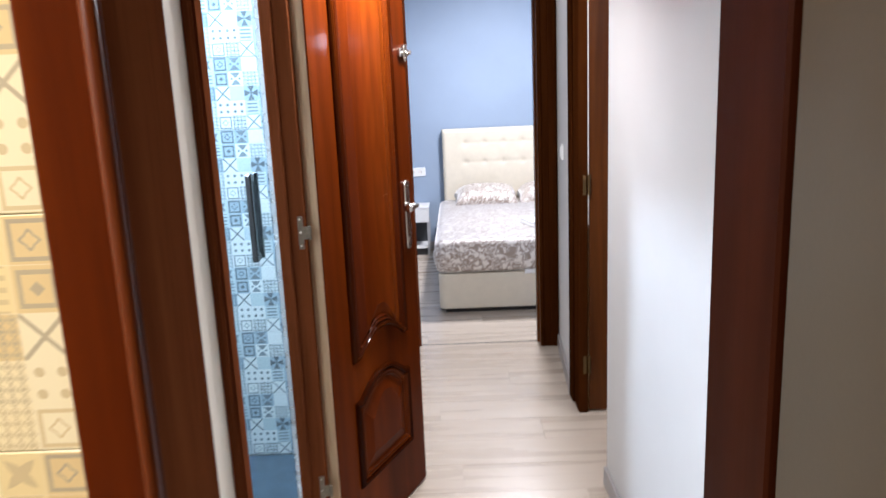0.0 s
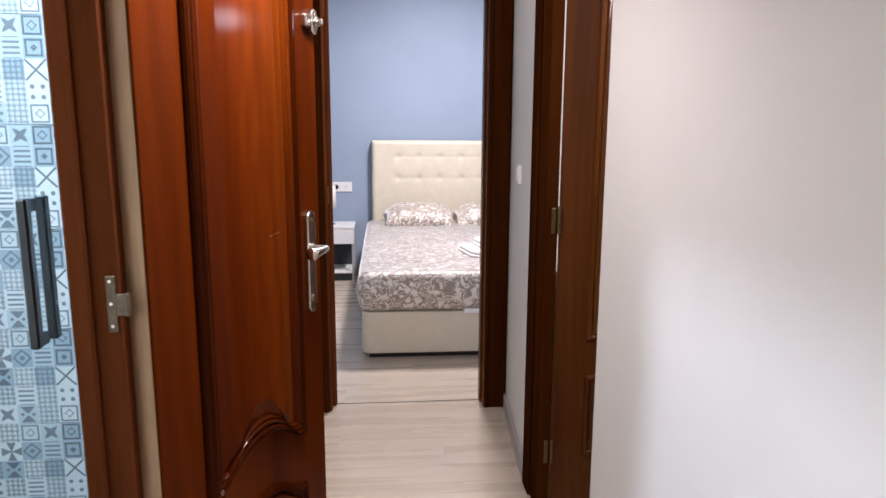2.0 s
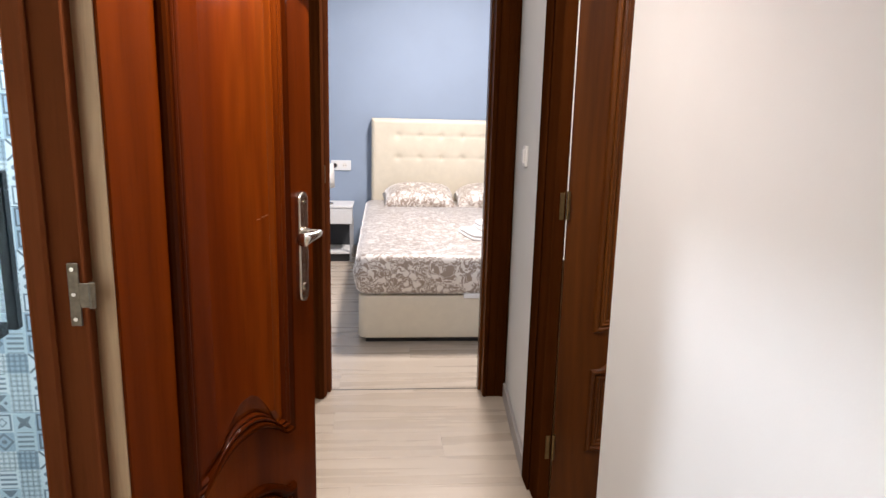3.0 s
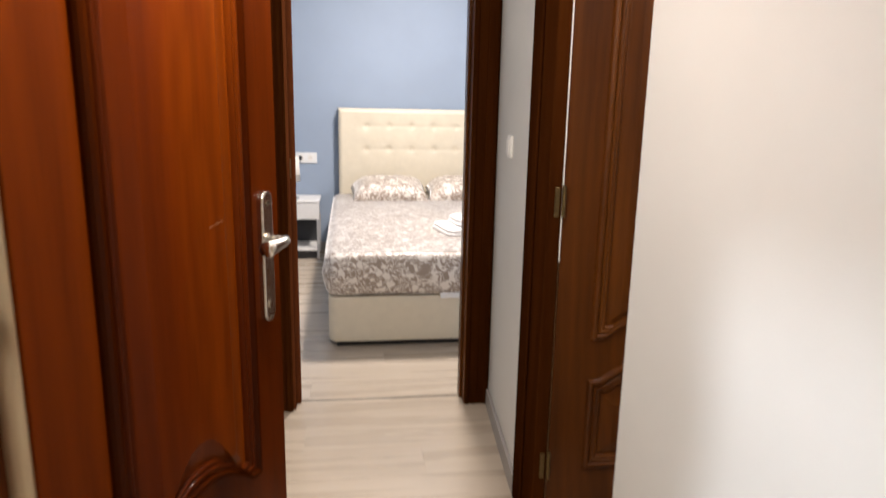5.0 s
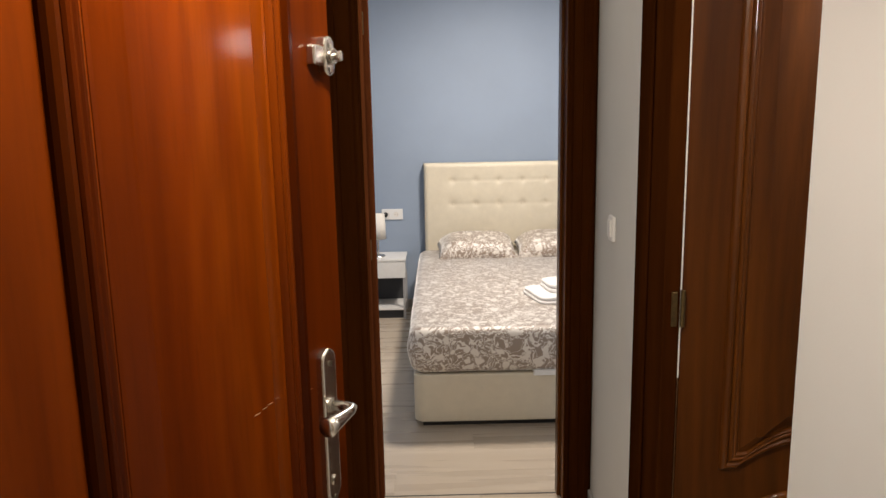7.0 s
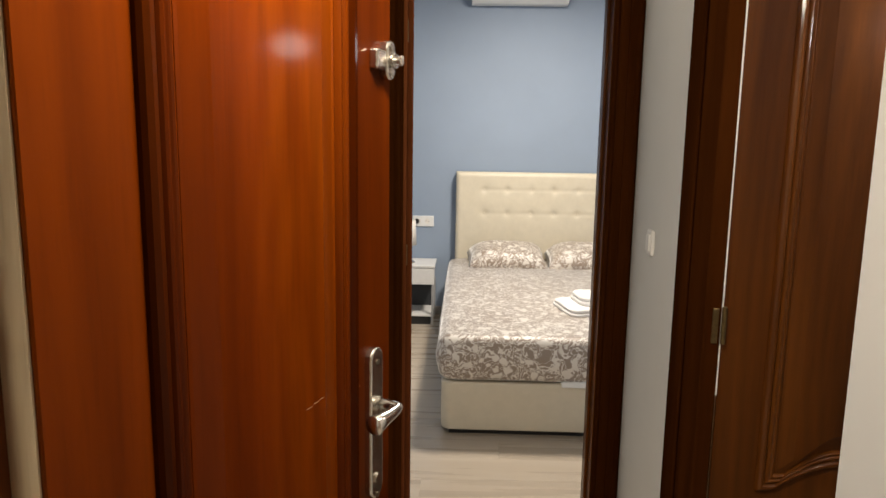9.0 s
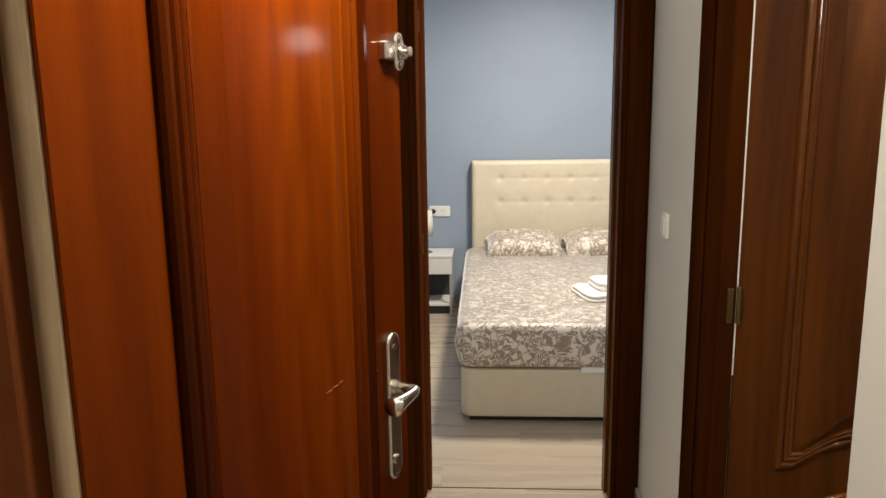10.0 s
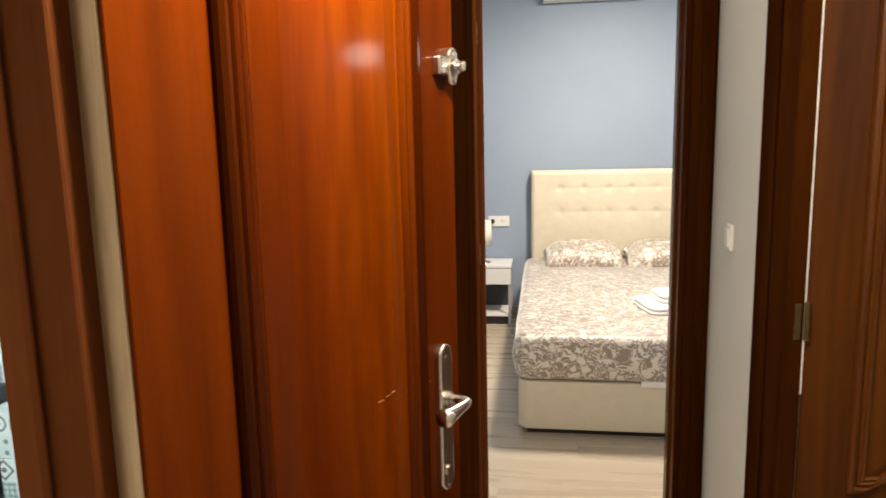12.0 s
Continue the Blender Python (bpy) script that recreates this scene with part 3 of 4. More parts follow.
BEAD = [(0, -0.002), (0.001, 0.005), (0.004, 0.0100), (0.009, 0.0132), (0.014, 0.0128), (0.018, 0.0080), (0.020, 0.0055), (0.0205, -0.002)]
RIDGES = [(0.020, -0.002), (0.0205, 0.0062), (0.023, 0.0090), (0.026, 0.0100), (0.029, 0.0086), (0.031, 0.0056), (0.034, 0.0072), (0.037, 0.0074), (0.040, 0.0040), (0.043, -0.002)]
FIELD = [(0.044, -0.002), (0.045, 0.0010), (0.050, 0.0010), (0.078, 0.0080), (0.081, 0.0092)]


def lever_handle(parent, u, z, reach):
    plate = part("handle_plate", plate_mesh(u, z - 0.155, z + 0.075), CHROME, parent, "satin nickel handle plate")
    z -= 0.008
    part("collar", cyl((u, -0.016, z), (u, -0.009, z), 0.0115, 0.010, 20, None, 0.001), CHROME, plate)
    path = [(u, -0.012, z), (u, -0.038, z), (u + reach * 0.001, -0.0455, z), (u + reach * 0.008, -0.0480, z), (u + reach * 0.028, -0.0475, z - 0.001), (u + reach * 0.048, -0.0460, z - 0.002), (u + reach * 0.064, -0.0445, z - 0.003), (u + reach * 0.066, -0.0443, z - 0.003)]
    part("lever", tube(path, [0.0082, 0.0080, 0.0076, 0.0070, 0.0085, 0.0112, 0.0138, 0.0128], 18, 1.0), CHROME, plate, "flared satin nickel lever", True)
    part("cylinder", cyl((u, -0.014, z - 0.115), (u, -0.005, z - 0.115), 0.008, None, 16), CHROME, plate)
    part("screw", cyl((u, -0.0125, z + 0.062), (u, -0.005, z + 0.062), 0.004, None, 10), STEEL, plate)
    part("screw", cyl((u, -0.0125, z - 0.142), (u, -0.005, z - 0.142), 0.004, None, 10), STEEL, plate)


def plate_mesh(u, z0, z1, half=0.017, out=0.011):
    prof = []
    for k in range(9):
        a = math.pi * k / 8
        prof.append((half * math.cos(a), z1 - half + half * math.sin(a)))
    for k in range(9):
        a = math.pi + math.pi * k / 8
        prof.append((half * math.cos(a), z0 + half + half * math.sin(a)))
    b = prism(prof, 0.001, -out, lambda p, q, c: Vector((u + p, c, q)))
    bmesh.ops.bevel(b, geom=[e for e in b.edges if all(abs(v.co.y + out) < 1e-6 for v in e.verts)], offset=0.003, segments=2, profile=0.5, affect="EDGES")
    return b


def door_leaf(name, m, width, height, wood_mat, label, low_arch, t=0.036, stile=0.112, trim_mat=None, slab_mat=None):
    leaf = empty(name, m, label, "door")
    part("leaf", box(0, 0, 0.008, width, t, height, 0.0015), slab_mat or wood_mat, leaf)
    part("hinge_edge", box(-0.0022, 0.0045, 0.010, -0.0002, t - 0.0015, height - 0.002), WOOD_RAW, leaf, "pale unvarnished hinge edge")
    u0, u1 = 0.103, width - stile
    upper = (u0, u1, low_arch + 0.120, height - 0.11, 0.062, 0.0)
    lower = (u0, u1, 0.20, low_arch, 0.0, 0.062)
    for o in (upper, lower):
        # With trim_mat, bead and moulding take wood darkened to paint groove shade.
        part("bead", sweep(o, BEAD, False), WOOD_BEAD_SHADE if trim_mat else wood_mat, leaf)
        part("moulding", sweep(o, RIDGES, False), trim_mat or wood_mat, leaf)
        part("raised_panel", sweep(o, FIELD, True), wood_mat, leaf)
    return leaf


LEAF_TURN = 66.5
leaf = door_leaf("bathroom_door", pose(-0.069, 2.931, 0, 0, 0, LEAF_TURN), 0.54, 2.03, WOOD_LEAF, "glossy orange-brown panelled wooden door standing open into the hall", 0.475, 0.046, 0.097, WOOD_MOULD_SHADE, WOOD_STILE)
lever_handle(leaf, 0.487, 1.022, -1)
bolt = part("bolt", plate_mesh(0.520, 1.474, 1.526, 0.0115, 0.014), CHROME, leaf, "nickel privacy bolt with thumb turn")
part("bolt_case", box(0.482, -0.014, 1.486, 0.506, 0.0, 1.512, 0.003, 2), CHROME, bolt)
part("rosette", cyl((0.520, -0.021, 1.499), (0.520, -0.015, 1.499), 0.0105, 0.009, 20, None, 0.001), CHROME, bolt)
part("spindle", cyl((0.520, -0.027, 1.499), (0.520, -0.020, 1.499), 0.0042, None, 14), CHROME, bolt)
part("knob", box(0.516, -0.033, 1.492, 0.524, -0.025, 1.506, 0.0035, 3), CHROME, bolt)
for dz in (-0.016, 0.016):
    part("screw", cyl((0.520, -0.0165, 1.498 + dz), (0.520, -0.015, 1.498 + dz), 0.0045, 0.0035, 10), CHROME, bolt)

for u, z, out, w in ((0.322, 1.0630, 0.0096, 0.012), (0.338, 1.0652, 0.0096, 0.010), (0.350, 1.0668, 0.0096, 0.009), (0.449, 1.0475, 0.0004, 0.009)):
    part("scratch", box(u, -out, z, u + w, -out + 0.0007, z + 0.0008, 0.0002), SCRATCH, leaf, "pale scratch in the varnish")

# hinges of the bathroom door on its jamb
for z in (0.22, 0.965, 1.78):
    h = piece("hinge", box(-0.127, 2.9145, z, -0.113, 2.919, z + 0.088, 0.0008), STEEL, bath_frame, "worn steel butt hinge")
    piece("knuckle", cyl((-0.0955, 2.913, z + 0.026), (-0.0955, 2.913, z + 0.062), 0.0045, None, 14, None, 0.001), STEEL, h)
    piece("hinge_leaf", box(-0.1135, 2.9150, z + 0.026, -0.099, 2.9178, z + 0.060, 0.0006), STEEL, h)
    for k in (0.010, 0.045, 0.080):
        piece("screw", cyl((-0.120, 2.9130, z + k), (-0.120, 2.9155, z + k), 0.0030, None, 8), CHROME, h)

# side door at the passage
frame_ob = empty("door_side_frame", pose(1.2, 4.0, 0), "dark varnished wooden frame of the side door", "door frame", "", "structure")
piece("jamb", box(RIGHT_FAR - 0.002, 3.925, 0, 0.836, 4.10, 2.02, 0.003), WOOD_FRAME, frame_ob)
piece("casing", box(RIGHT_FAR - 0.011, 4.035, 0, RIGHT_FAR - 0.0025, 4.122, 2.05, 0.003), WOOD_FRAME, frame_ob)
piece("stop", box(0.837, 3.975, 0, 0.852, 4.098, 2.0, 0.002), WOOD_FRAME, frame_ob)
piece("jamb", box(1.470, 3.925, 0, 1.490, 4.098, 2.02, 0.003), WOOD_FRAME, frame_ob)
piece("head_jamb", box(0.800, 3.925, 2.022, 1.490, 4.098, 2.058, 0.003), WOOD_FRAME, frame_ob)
# White strip paints the light that shows through the hinge gap.
piece("gap_light_strip", box(0.8372, 3.932, 0.83, 0.8415, 3.950, 2.0), GAP_LIGHT, frame_ob, "thin white strip standing for light through the door gap")
side = door_leaf("side_door", pose(0.843, 3.935, 0), 0.62, 2.01, WOOD_BROWN, "closed dark brown panelled wooden door in the side passage", 0.480)
lever_handle(side, 0.567, 1.02, -1)
for z in (0.18, 0.955, 1.75):
    h = piece("hinge", box(0.816, 3.9225, z, 0.829, 3.926, z + 0.080, 0.0008), BRASS, frame_ob, "aged brass butt hinge")
    piece("knuckle", cyl((0.840, 3.920, z), (0.840, 3.920, z + 0.085), 0.0055, None, 12, None, 0.001), BRASS, h)

# ---- hall fittings ----
def wall_switch(x, y, z, turn, label):
    s = empty("light_switch", pose(x, y, z, 0, 0, turn), label, "switch", "hall switches")
    part("frame", box(-0.012, -0.032, -0.038, 0.0, 0.032, 0.038, 0.004, 2), PLASTIC, s)
    part("rocker", box(-0.017, -0.020, -0.026, -0.011, 0.020, 0.026, 0.002), PLASTIC, s)
    return s


wall_switch(0.8275, 4.47, 1.105, -4.2, "white plastic light switch on the white wall beside the bedroom")
tel = empty("door_intercom", pose(RIGHT, 2.232, 1.082), "white plastic entry phone with rounded edges on the wall", "intercom")
part("body", box(-0.030, -0.050, -0.050, 0.0, 0.050, 0.050, 0.012, 4), PLASTIC_OLD, tel, "", True)
part("receiver", box(-0.050, -0.022, -0.046, -0.028, 0.026, 0.046, 0.010, 4), PLASTIC_OLD, tel, "", True)

PX, PY, PZ = PASSAGE_PENDANT
lamp = empty("passage_pendant", pose(PX, PY, CEIL), "small lit opal pendant lamp in the side passage", "lamp")
part("rose", cyl((0, 0, 0), (0, 0, -0.022), 0.045, 0.040, 28, None, 0.003), PLASTIC, lamp)
part("cord", cyl((0, 0, -0.021), (0, 0, PZ - CEIL + 0.055), 0.003, None, 8), PLASTIC, lamp)
part("cap", cyl((0, 0, PZ - CEIL + 0.056), (0, 0, PZ - CEIL + 0.034), 0.014, 0.022, 20, None, 0.002), CHROME, lamp)
globe = bmesh.new()
bmesh.ops.create_uvsphere(globe, u_segments=28, v_segments=16, radius=1.0)
bmesh.ops.transform(globe, matrix=Matrix.Translation((0, 0, PZ - CEIL)) @ Matrix.Diagonal((0.052, 0.052, 0.036, 1)), verts=globe.verts)
part("globe", globe, LAMP_PENDANT, lamp, "glowing opal glass", True)
# The hall-end fixture is made up to carry the added fill light.
for (x, y, _), label in ((PASSAGE_LAMP, "round lit downlight in the side passage"), (HALL_END_FILL, "round fill light added on the unseen ceiling at the end of the hall")):
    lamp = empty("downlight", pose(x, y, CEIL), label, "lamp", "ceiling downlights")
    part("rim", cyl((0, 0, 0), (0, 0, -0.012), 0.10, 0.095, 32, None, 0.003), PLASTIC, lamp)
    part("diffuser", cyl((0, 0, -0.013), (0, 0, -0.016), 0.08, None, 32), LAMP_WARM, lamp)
DROP = HALL_LAMP[2] - CEIL
lamp = empty("hall_spotlight", pose(HALL_LAMP[0], HALL_LAMP[1], CEIL), "lit spotlight on a stem turned to the hall door", "lamp")
part("rose", cyl((0, 0, 0), (0, 0, -0.025), 0.05, 0.045, 32, None, 0.003), PLASTIC, lamp)
neck = Vector((0, 0, DROP)) - HALL_AIM.normalized() * 0.075
part("stem", cyl((0, 0, -0.024), neck, 0.007, None, 12), CHROME, lamp)
part("shade", cyl(neck, Vector((0, 0, DROP)) - HALL_AIM.normalized() * 0.012, 0.045, 0.085, 32, None, 0.003), PLASTIC, lamp)
part("diffuser", cyl(Vector((0, 0, DROP)) - HALL_AIM.normalized() * 0.011, Vector((0, 0, DROP)) - HALL_AIM.normalized() * 0.004, 0.078, None, 32), LAMP_WARM, lamp)
lamp = empty("bath_downlight", pose(BATH_LAMP[0], BATH_LAMP[1], CEIL), "round lit bathroom downlight", "lamp")
part("rim", cyl((0, 0, 0), (0, 0, -0.02), 0.10, 0.095, 32, None, 0.003), PLASTIC, lamp)
part("diffuser", cyl((0, 0, -0.021), (0, 0, -0.024), 0.08, None, 32), LAMP_GLASS, lamp)
lamp = empty("bedroom_ceiling_lamp", pose(0.80, 6.30, 2.75), "round lit bedroom ceiling lamp", "lamp")
part("rim", cyl((0, 0, 0), (0, 0, -0.05), 0.2, 0.19, 32, None, 0.004), PLASTIC, lamp)
part("diffuser", cyl((0, 0, -0.051), (0, 0, -0.058), 0.175, None, 32), LAMP_WARM, lamp)

# ---- bathroom ----
screen = empty("shower_screen", pose(-0.20, 3.0, 0.06), "clear glass shower screen in a polished aluminium profile", "shower screen")
part("profile", box(-0.010, -0.026, 0, 0.018, 0.0, 2.0, 0.004), ALU, screen, "polished aluminium wall profile")
gl = part("glass", box(-0.70, -0.004, 0.01, -0.010, 0.002, 1.96), glass_mat, screen, "clear shower glass")
gl.visible_shadow = False
pull = part("pull_handle", box(-0.068, -0.042, 0.865, -0.052, -0.024, 1.105, 0.003), SMOKE, screen, "square grey chrome pull handle")
part("bracket", box(-0.067, -0.026, 0.866, -0.053, -0.004, 0.886, 0.002), SMOKE, pull)
part("bracket", box(-0.067, -0.026, 1.084, -0.053, -0.004, 1.104, 0.002), SMOKE, pull)
part("back_bar", box(-0.068, 0.018, 0.865, -0.052, 0.034, 1.105, 0.002), SMOKE, pull)
tray = link("shower_tray", box(-1.3, 2.93, 0.0, -0.224, 3.54, 0.055, 0.006, 2), SLATE)
tagged(tray, "dark slate-coloured shower tray under the tiled wall", "shower tray")

# ---- bedroom ----
BX0, BX1, BY0, BY1 = 0.165, 1.53, 5.50, 7.72


def rounded_slab(x0, y0, x1, y1, z0, z1, corner, edge, bulge=0.0, wave=0.0):
    """A slab with round corners and soft edges, built ring by ring."""
    b = bmesh.new()
    cx, cy, hx, hy = (x0 + x1) / 2, (y0 + y1) / 2, (x1 - x0) / 2, (y1 - y0) / 2
    levels = []
    steps = 6
    for k in range(steps + 1):
        a = math.pi / 2 * k / steps
        levels.append((z0 + edge * (1 - math.cos(a)), edge * (1 - math.sin(a))))
    for k in range(1, 5):
        levels.append((z0 + edge + (z1 - z0 - 2 * edge) * k / 5, -bulge * math.sin(math.pi * k / 5)))
    for k in range(steps + 1):
        a = math.pi / 2 * k / steps
        levels.append((z1 - edge + edge * math.sin(a), edge * (1 - math.cos(a))))
    rings = []
    for z, d in levels:
        ring = []
        r = max(corner - d, 0.005)
        for qx, qy, a0 in ((1, 1, 0), (-1, 1, 90), (-1, -1, 180), (1, -1, 270)):
            for k in range(7):
                a = radians(a0 + 90 * k / 6)
                px = cx + qx * (hx - d - r) + r * math.cos(a)
                py = cy + qy * (hy - d - r) + r * math.sin(a)
                ring.append((px, py, z))
        full = []
        for i, p in enumerate(ring):
            q = ring[(i + 1) % len(ring)]
            full.append(p)
            if math.dist(p, q) > 0.15:
                m = int(math.dist(p, q) / 0.06)
                full += [tuple(p[j] + (q[j] - p[j]) * k / m for j in range(3)) for k in range(1, m)]
        verts = []
        for p in full:
            w = wave * noise.noise(Vector((p[0] * 6, p[1] * 6, p[2] * 9)))
            n2 = Vector((p[0] - cx, p[1] - cy, 0)).normalized()
            verts.append(b.verts.new((p[0] + n2.x * w, p[1] + n2.y * w, p[2] + w * 0.6)))
        rings.append(verts)
    for a, c in zip(rings, rings[1:]):
        if len(a) == len(c):
            for k in range(len(a)):
                b.faces.new((a[k], a[(k + 1) % len(a)], c[(k + 1) % len(a)], c[k]))
    b.faces.new(rings[0][::-1])
    b.faces.new(rings[-1])
    return b


bed = empty("bed", pose((BX0 + BX1) / 2, (BY0 + BY1) / 2, 0), "double bed with cream leatherette storage base and buttoned headboard", "bed")
piece("plinth", box(BX0 + 0.04, BY0 + 0.045, 0.0, BX1 - 0.04, BY1 - 0.01, 0.036), BLACK, bed, "black recessed plinth keeping the gap underneath dark")
piece("base", rounded_slab(BX0, BY0, BX1, BY1, 0.035, 0.272, 0.055, 0.008), LEATHER, bed, "cream leatherette storage base", True)
piece("lift_tab", box(0.735, BY0 - 0.012, 0.262, 0.90, BY0 + 0.03, 0.288, 0.004, 2), PLASTIC, bed, "white lifting tab")


def headboard(x0, x1, z0, z1, y_front, y_back):
    b = bmesh.new()
    nx, nz = 116, 74
    xs = [x0 + (x1 - x0) * i / nx for i in range(nx + 1)]
    zs = [z0 + (z1 - z0) * k / nz for k in range(nz + 1)]
    cols = [x0 + 0.225 + 0.183 * i for i in range(6)]
    rows = [0.86, 1.045]

    def depth(x, z):
        edge = min(x - x0, x1 - x, z1 - z)
        d = 0.022 * (1 - max(0.0, 1 - edge / 0.03) ** 2)
        for r in rows:
            if cols[0] - 0.03 < x < cols[-1] + 0.03:
                d -= 0.0035 * math.exp(-((z - r) / 0.008) ** 2)
            for c in cols:
                q = (x - c) ** 2 + (z - r) ** 2
                if q < 0.02:
                    d -= 0.009 * math.exp(-q / 0.0005) + 0.004 * math.exp(-q / 0.003)
        d += 0.002 * noise.noise(Vector((x * 9, 0, z * 9)))
        return d
    grid = [[b.verts.new((x, y_front - depth(x, z) + 0.022, z)) for x in xs] for z in zs]
    for k in range(nz):
        for i in range(nx):
            b.faces.new((grid[k][i], grid[k][i + 1], grid[k + 1][i + 1], grid[k + 1][i]))
    rim = grid[0] + [r[-1] for r in grid[1:]] + grid[-1][-2::-1] + [r[0] for r in grid[-2:0:-1]]
    back = [b.verts.new((v.co.x, y_back, v.co.z)) for v in rim]
    m = len(rim)
    for k in range(m):
        b.faces.new((rim[k], back[k], back[(k + 1) % m], rim[(k + 1) % m]))
    b.faces.new(back)
    return b


head = piece("headboard", headboard(0.195, 1.56, 0.25, 1.183, 7.735, 7.845), LEATHER, bed, "buttoned cream leatherette headboard", True)
for r in (0.86, 1.045):
    for i in range(6):
        bt = bmesh.new()
        bmesh.ops.create_uvsphere(bt, u_segments=10, v_segments=6, radius=0.006)
        bmesh.ops.transform(bt, matrix=Matrix.Translation((0.195 + 0.225 + 0.183 * i, 7.7450, r)) @ Matrix.Diagonal((1, 0.4, 1, 1)), verts=bt.verts)
        piece("button", bt, LEATHER, head, "", True)

mattress = empty("mattress", pose((BX0 + BX1) / 2, 6.65, 0.274), "mattress under a cream and taupe leaf-patterned fitted sheet on the bed", "mattress")
piece("core", rounded_slab(BX0 + 0.01, BY0 + 0.015, BX1 - 0.01, 7.71, 0.274, 0.47, 0.06, 0.03), TOWEL, mattress, "white mattress core", True)
piece("fitted_sheet", rounded_slab(BX0 - 0.018, BY0 - 0.012, BX1 + 0.018, 7.728, 0.276, 0.50, 0.075, 0.05, 0.012, 0.006), COTTON, mattress, "leaf-patterned fitted sheet", True)


def pillow(m, sx, sy, sz, label):
    b = bmesh.new()
    n = 22
    top, bot = {}, {}
    for i in range(n + 1):
        for k in range(n + 1):
            u, v = 2 * i / n - 1, 2 * k / n - 1
            f = max(0.0, (1 - u ** 4) * (1 - v ** 4)) ** 0.55
            pinch = 1 - 0.07 * (1 - abs(u)) * abs(v) ** 3
            pinch2 = 1 - 0.07 * (1 - abs(v)) * abs(u) ** 3
            x, y = u * sx / 2 * pinch2, v * sy / 2 * pinch
            w = 0.06 * noise.noise(Vector((u * 2.2, v * 2.2, sx)))
            top[i, k] = b.verts.new((x, y, sz * (0.12 + f * (0.88 + w))))
            bot[i, k] = b.verts.new((x, y, sz * 0.12 * (1 - f))) if 0 < i < n and 0 < k < n else top[i, k]
    for i in range(n):
        for k in range(n):
            b.faces.new((top[i, k], top[i + 1, k], top[i + 1, k + 1], top[i, k + 1]))
            q = [bot[i, k], bot[i, k + 1], bot[i + 1, k + 1], bot[i + 1, k]]
            if len(set(q)) == 4 and len({*q} & {top[i, k], top[i + 1, k], top[i, k + 1], top[i + 1, k + 1]}) < 4:
                b.faces.new(q)
    ob = link("pillow", b, COTTON, None, "", True)
    ob.matrix_world = m
    return tagged(ob, label, "pillow", "pillows on the bed")


pillow(pose(0.59, 7.50, 0.497, 12, 0, 1), 0.60, 0.40, 0.155, "plump leaf-patterned pillow leaning at the headboard")
pillow(pose(1.19, 7.51, 0.497, 12, 0, -2), 0.60, 0.40, 0.155, "plump leaf-patterned pillow beside its twin")


def towel(m, sx, sy, layers, h):
    b = bmesh.new()
    for k in range(layers):
        d = 0.007 * k
        fold = rounded_slab(-sx / 2 + d, -sy / 2 + d, sx / 2 - d * 0.6, sy / 2 - d, k * h * 0.93, (k + 1) * h, 0.055, h * 0.46)
        me2 = bpy.data.meshes.new("fold")
        fold.to_mesh(me2)
        fold.free()
        b.from_mesh(me2)
        bpy.data.meshes.remove(me2)
    for v in b.verts:
        v.co.z += 0.007 * noise.noise(v.co * 9) * (v.co.z > 0.003)
        v.co.x += 0.010 * noise.noise(v.co * 7 + Vector((4, 0, 0)))
    ob = link("towel", b, TOWEL, None, "", True)
    ob.matrix_world = m
    return tagged(ob, "white folded terry towel lying on the patterned sheet", "towel", "towels on the bed")


towel(pose(1.02, 6.10, 0.4995, 0, 0, 12), 0.46, 0.34, 2, 0.019)
towel(pose(1.06, 6.13, 0.5370, 0, 0, 6), 0.36, 0.25, 2, 0.021)

# bedside table
NX0, NX1, NY0, NY1 = -0.36, 0.045, 7.50, 7.845
stand = empty("bedside_table", pose((NX0 + NX1) / 2, (NY0 + NY1) / 2, 0), "small white bedside table with drawer and grey metal legs", "bedside table")
piece("tabletop", box(NX0, NY0, 0.452, NX1, NY1, 0.470, 0.002), WHITE, stand)
# Dark sheet put in for the shade on the wall behind the shelf.
piece("shade_sheet", box(NX0 + 0.016, NY1 - 0.014, 0.03, NX1 - 0.016, NY1 - 0.006, 0.322), plain("shade_grey", (0.03, 0.032, 0.036), 0.6), stand, "dark grey sheet standing for shade behind the shelf")
piece("drawer_box", box(NX0 + 0.012, NY0 + 0.016, 0.325, NX1 - 0.012, NY1 - 0.004, 0.451, 0.002), WHITE, stand)
piece("drawer_front", box(NX0 + 0.004, NY0 + 0.002, 0.322, NX1 - 0.004, NY0 + 0.015, 0.446, 0.002), WHITE, stand)
piece("shelf", box(NX0 + 0.015, NY0 + 0.015, 0.066, NX1 - 0.015, NY1 - 0.015, 0.082, 0.002), WHITE, stand)
# Made-up plinth whose black stands for the shade under the shelf.
piece("plinth", box(NX0 + 0.03, NY0 + 0.03, 0.0, NX1 - 0.03, NY1 - 0.02, 0.065), BLACK, stand, "black recessed plinth keeping the gap underneath dark")
for x in (NX0 + 0.006, NX1 - 0.024):
    for y in (NY0 + 0.006, NY1 - 0.024):
        piece("leg", box(x, y, 0.0, x + 0.018, y + 0.018, 0.321, 0.002), GREYSTEEL, stand)
lamp = empty("bedside_lamp", pose(-0.172, 7.64, 0.470), "small bedside lamp with white drum shade and chrome foot", "lamp")
part("foot", cyl((0, 0, 0), (0, 0, 0.012), 0.055, 0.048, 28, None, 0.003), CHROME, lamp)
part("stem", cyl((0, 0, 0.012), (0, 0, 0.22), 0.008, None, 14), CHROME, lamp)
sh = cyl((0, 0, 0.140), (0, 0, 0.335), 0.066, 0.058, 32)
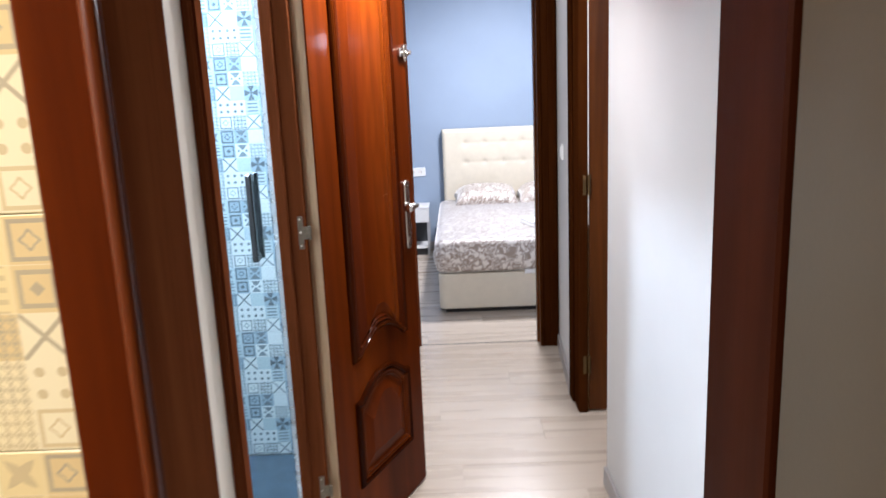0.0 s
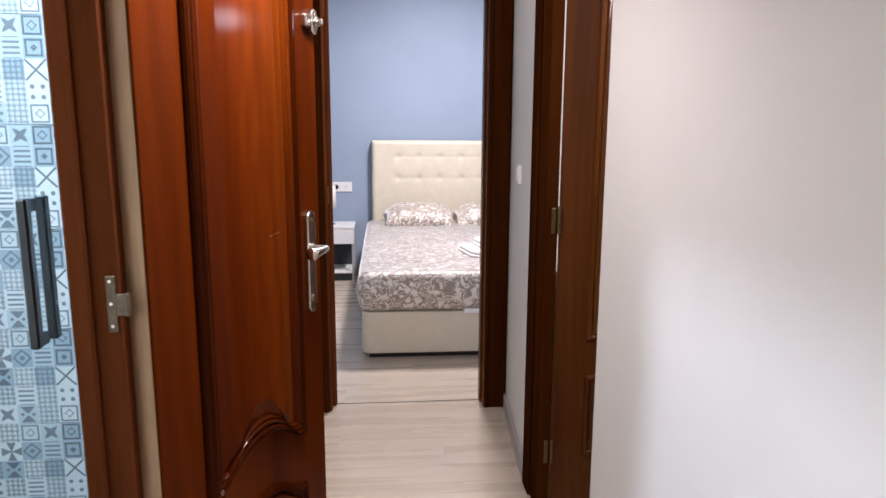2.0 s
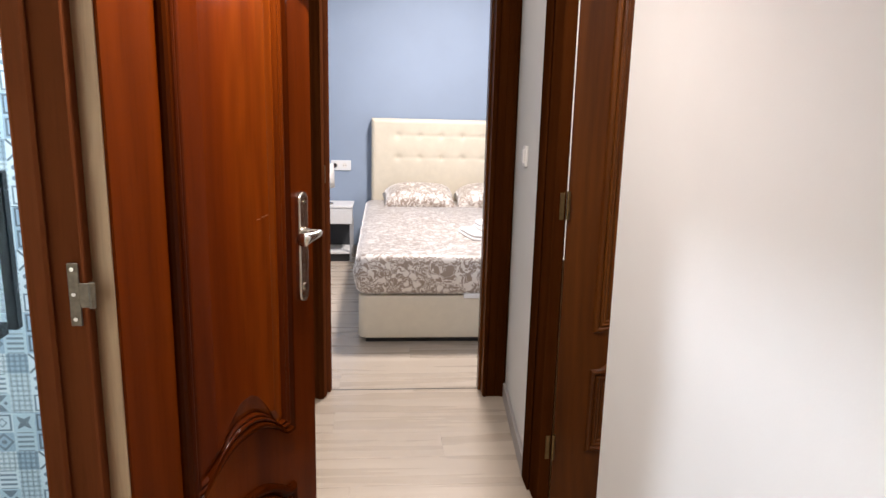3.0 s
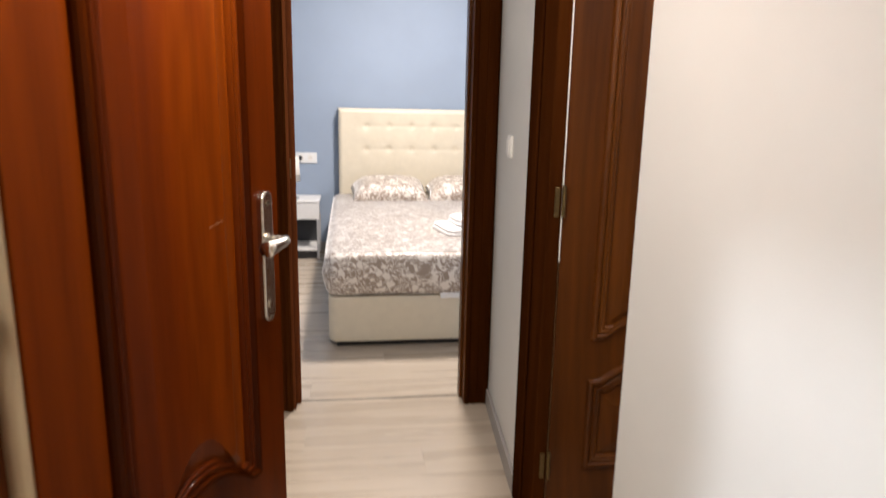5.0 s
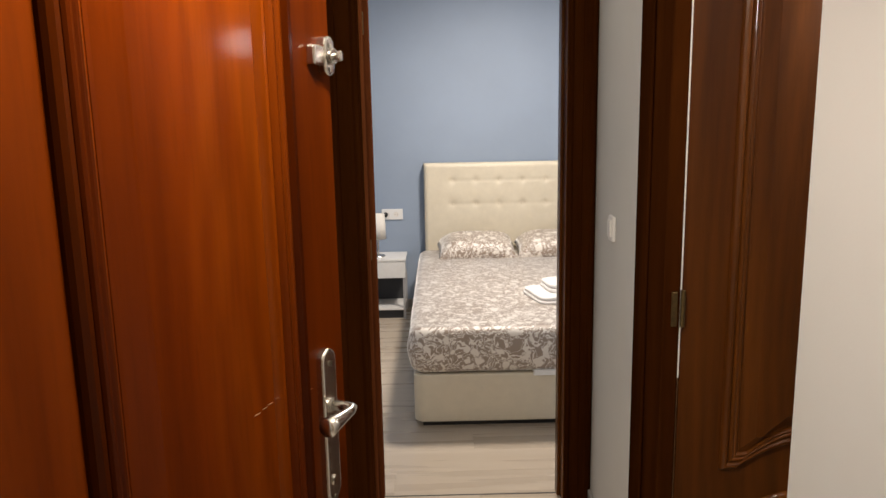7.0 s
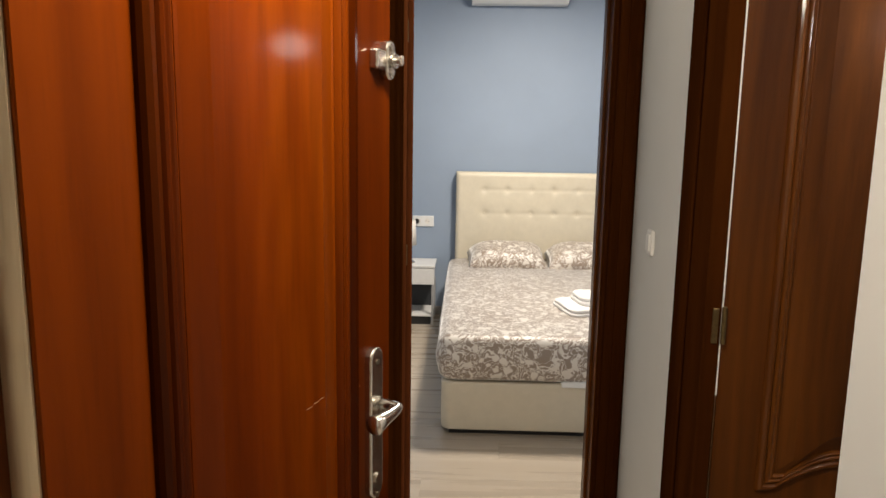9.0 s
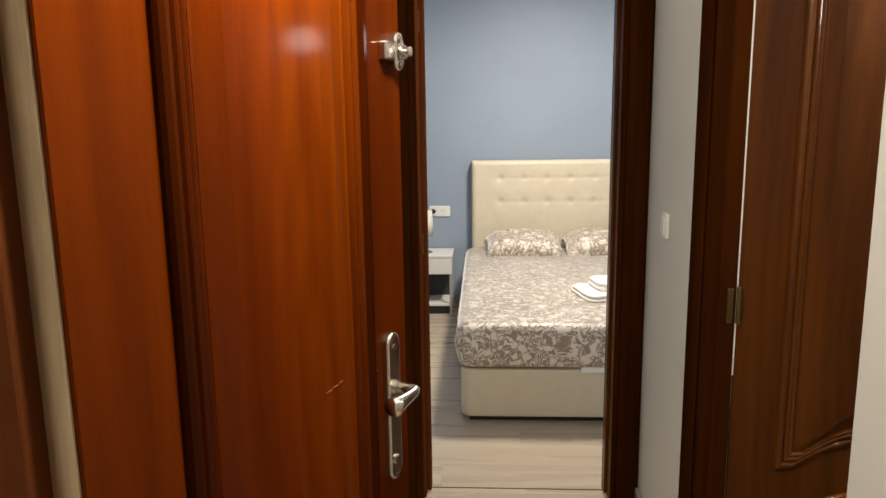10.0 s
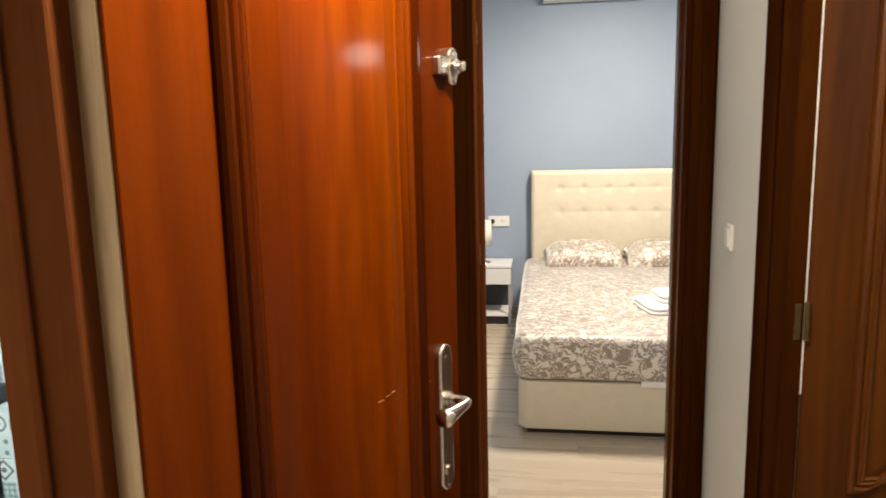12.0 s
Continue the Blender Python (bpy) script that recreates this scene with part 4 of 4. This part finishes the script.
bmesh.ops.delete(sh, geom=[f for f in sh.faces if len(f.verts) > 4], context="FACES_ONLY")
shade = part("shade", sh, SHADE, lamp, "white drum shade", True)
mod = shade.modifiers.new("thick", "SOLIDIFY")
mod.thickness = 0.002

sock = empty("wall_socket", pose(-0.068, 7.86, 0.775), "white double socket plate on the blue-grey wall", "socket")
part("plate", box(-0.085, -0.010, -0.043, 0.085, 0.0, 0.043, 0.003, 2), PLASTIC, sock)
for x in (-0.042, 0.032):
    part("outlet", cyl((x, -0.012, 0), (x, -0.009, 0), 0.021, None, 24), SHADE, sock)
    for dx in (-0.009, 0.009):
        part("pin_hole", cyl((x + dx, -0.0132, 0), (x + dx, -0.0115, 0), 0.0028, None, 8), BLACK, sock)
plug = link("plug", cyl((-0.12, 7.815, 0.775), (-0.12, 7.8505, 0.775), 0.018, 0.02, 20, None, 0.003), BLACK)
tagged(plug, "black plug in the wall socket", "plug")

# air conditioner
ac = empty("air_conditioner", pose(0.655, 7.86, 2.455), "white split air conditioner high on the blue-grey wall", "air conditioner")
prof = [(0, 0), (0, 0.27), (-0.15, 0.27), (-0.185, 0.25), (-0.20, 0.20), (-0.20, 0.075), (-0.19, 0.045), (-0.10, 0.0)]
part("body", prism(prof, -0.365, 0.365, lambda a, b2, c: Vector((c, a, b2))), PLASTIC, ac)
part("louvre", box(-0.31, -0.199, 0.030, 0.31, -0.130, 0.036, 0.002), SHADE, ac)
part("air_slot", box(-0.31, -0.196, 0.040, 0.31, -0.190, 0.052), BLACK, ac)
part("front_panel", box(-0.355, -0.206, 0.085, 0.355, -0.199, 0.245, 0.003), PLASTIC, ac)
part("badge", box(-0.33, -0.2085, 0.095, -0.29, -0.2055, 0.104), GREYSTEEL, ac)

# ---- tiles and planks, one by one ----
def tile_mesh(name, w, h, t, mat):
    b = box(0, 0, 0, w, t, h, 0.0012)
    me = bpy.data.meshes.new(name)
    b.to_mesh(me)
    b.free()
    me.materials.append(mat)
    return me


def child(name, me, parent, x, y, z):
    ob = new(name, me)
    ob.parent = parent
    ob.location = Vector((x, y, z)) - origin(parent)
    return ob


back = bpy.data.objects["wall_bathroom_back"]
me = tile_mesh("tile", 0.4885, 0.2435, 0.008, TILE_BLUE)
for r in range(10):
    for c in range(2):
        child("tile", me, back, -0.225 - 0.49 * (c + 1), 3.5405, 0.056 + 0.245 * r)
kit = bpy.data.objects["wall_kitchen"]
me = tile_mesh("tile", 0.1994, 0.1994, 0.008, TILE_CREAM)
for r in range(12):
    for c in range(5):
        child("tile", me, kit, -0.028 - 0.2 * (c + 1), 1.6965, 0.03 + 0.2 * r)

PLANK = 0.192
lengths = {}
rng = random.Random(5)


def plank(x0, x1, y0, y1):
    key = (round(x1 - x0, 2), round(y1 - y0, 3))
    if key not in lengths:
        b = box(0, 0, -0.0065, x1 - x0 - 0.0005, y1 - y0 - 0.0005, 0.0, 0.0002)
        me2 = bpy.data.meshes.new("plank")
        b.to_mesh(me2)
        b.free()
        me2.materials.append(FLOOR)
        lengths[key] = me2
    child("plank", lengths[key], floor, x0, y0, 0)


def lay(x0, x1, y0, y1):
    y, k = y0, 0
    while y < y1 - 0.01:
        ye = min(y + PLANK, y1)
        x = x0 - (0.43 * k) % 1.2
        while x < x1:
            a, e = max(x, x0), min(x + 1.2, x1)
            if e - a > 0.02:
                plank(a, e, y, ye)
            x += 1.2
        y, k = y + PLANK, k + 1


lay(-0.22, 1.64, 1.4, 4.894)
lay(-1.1, 2.4, 4.896, 7.86)
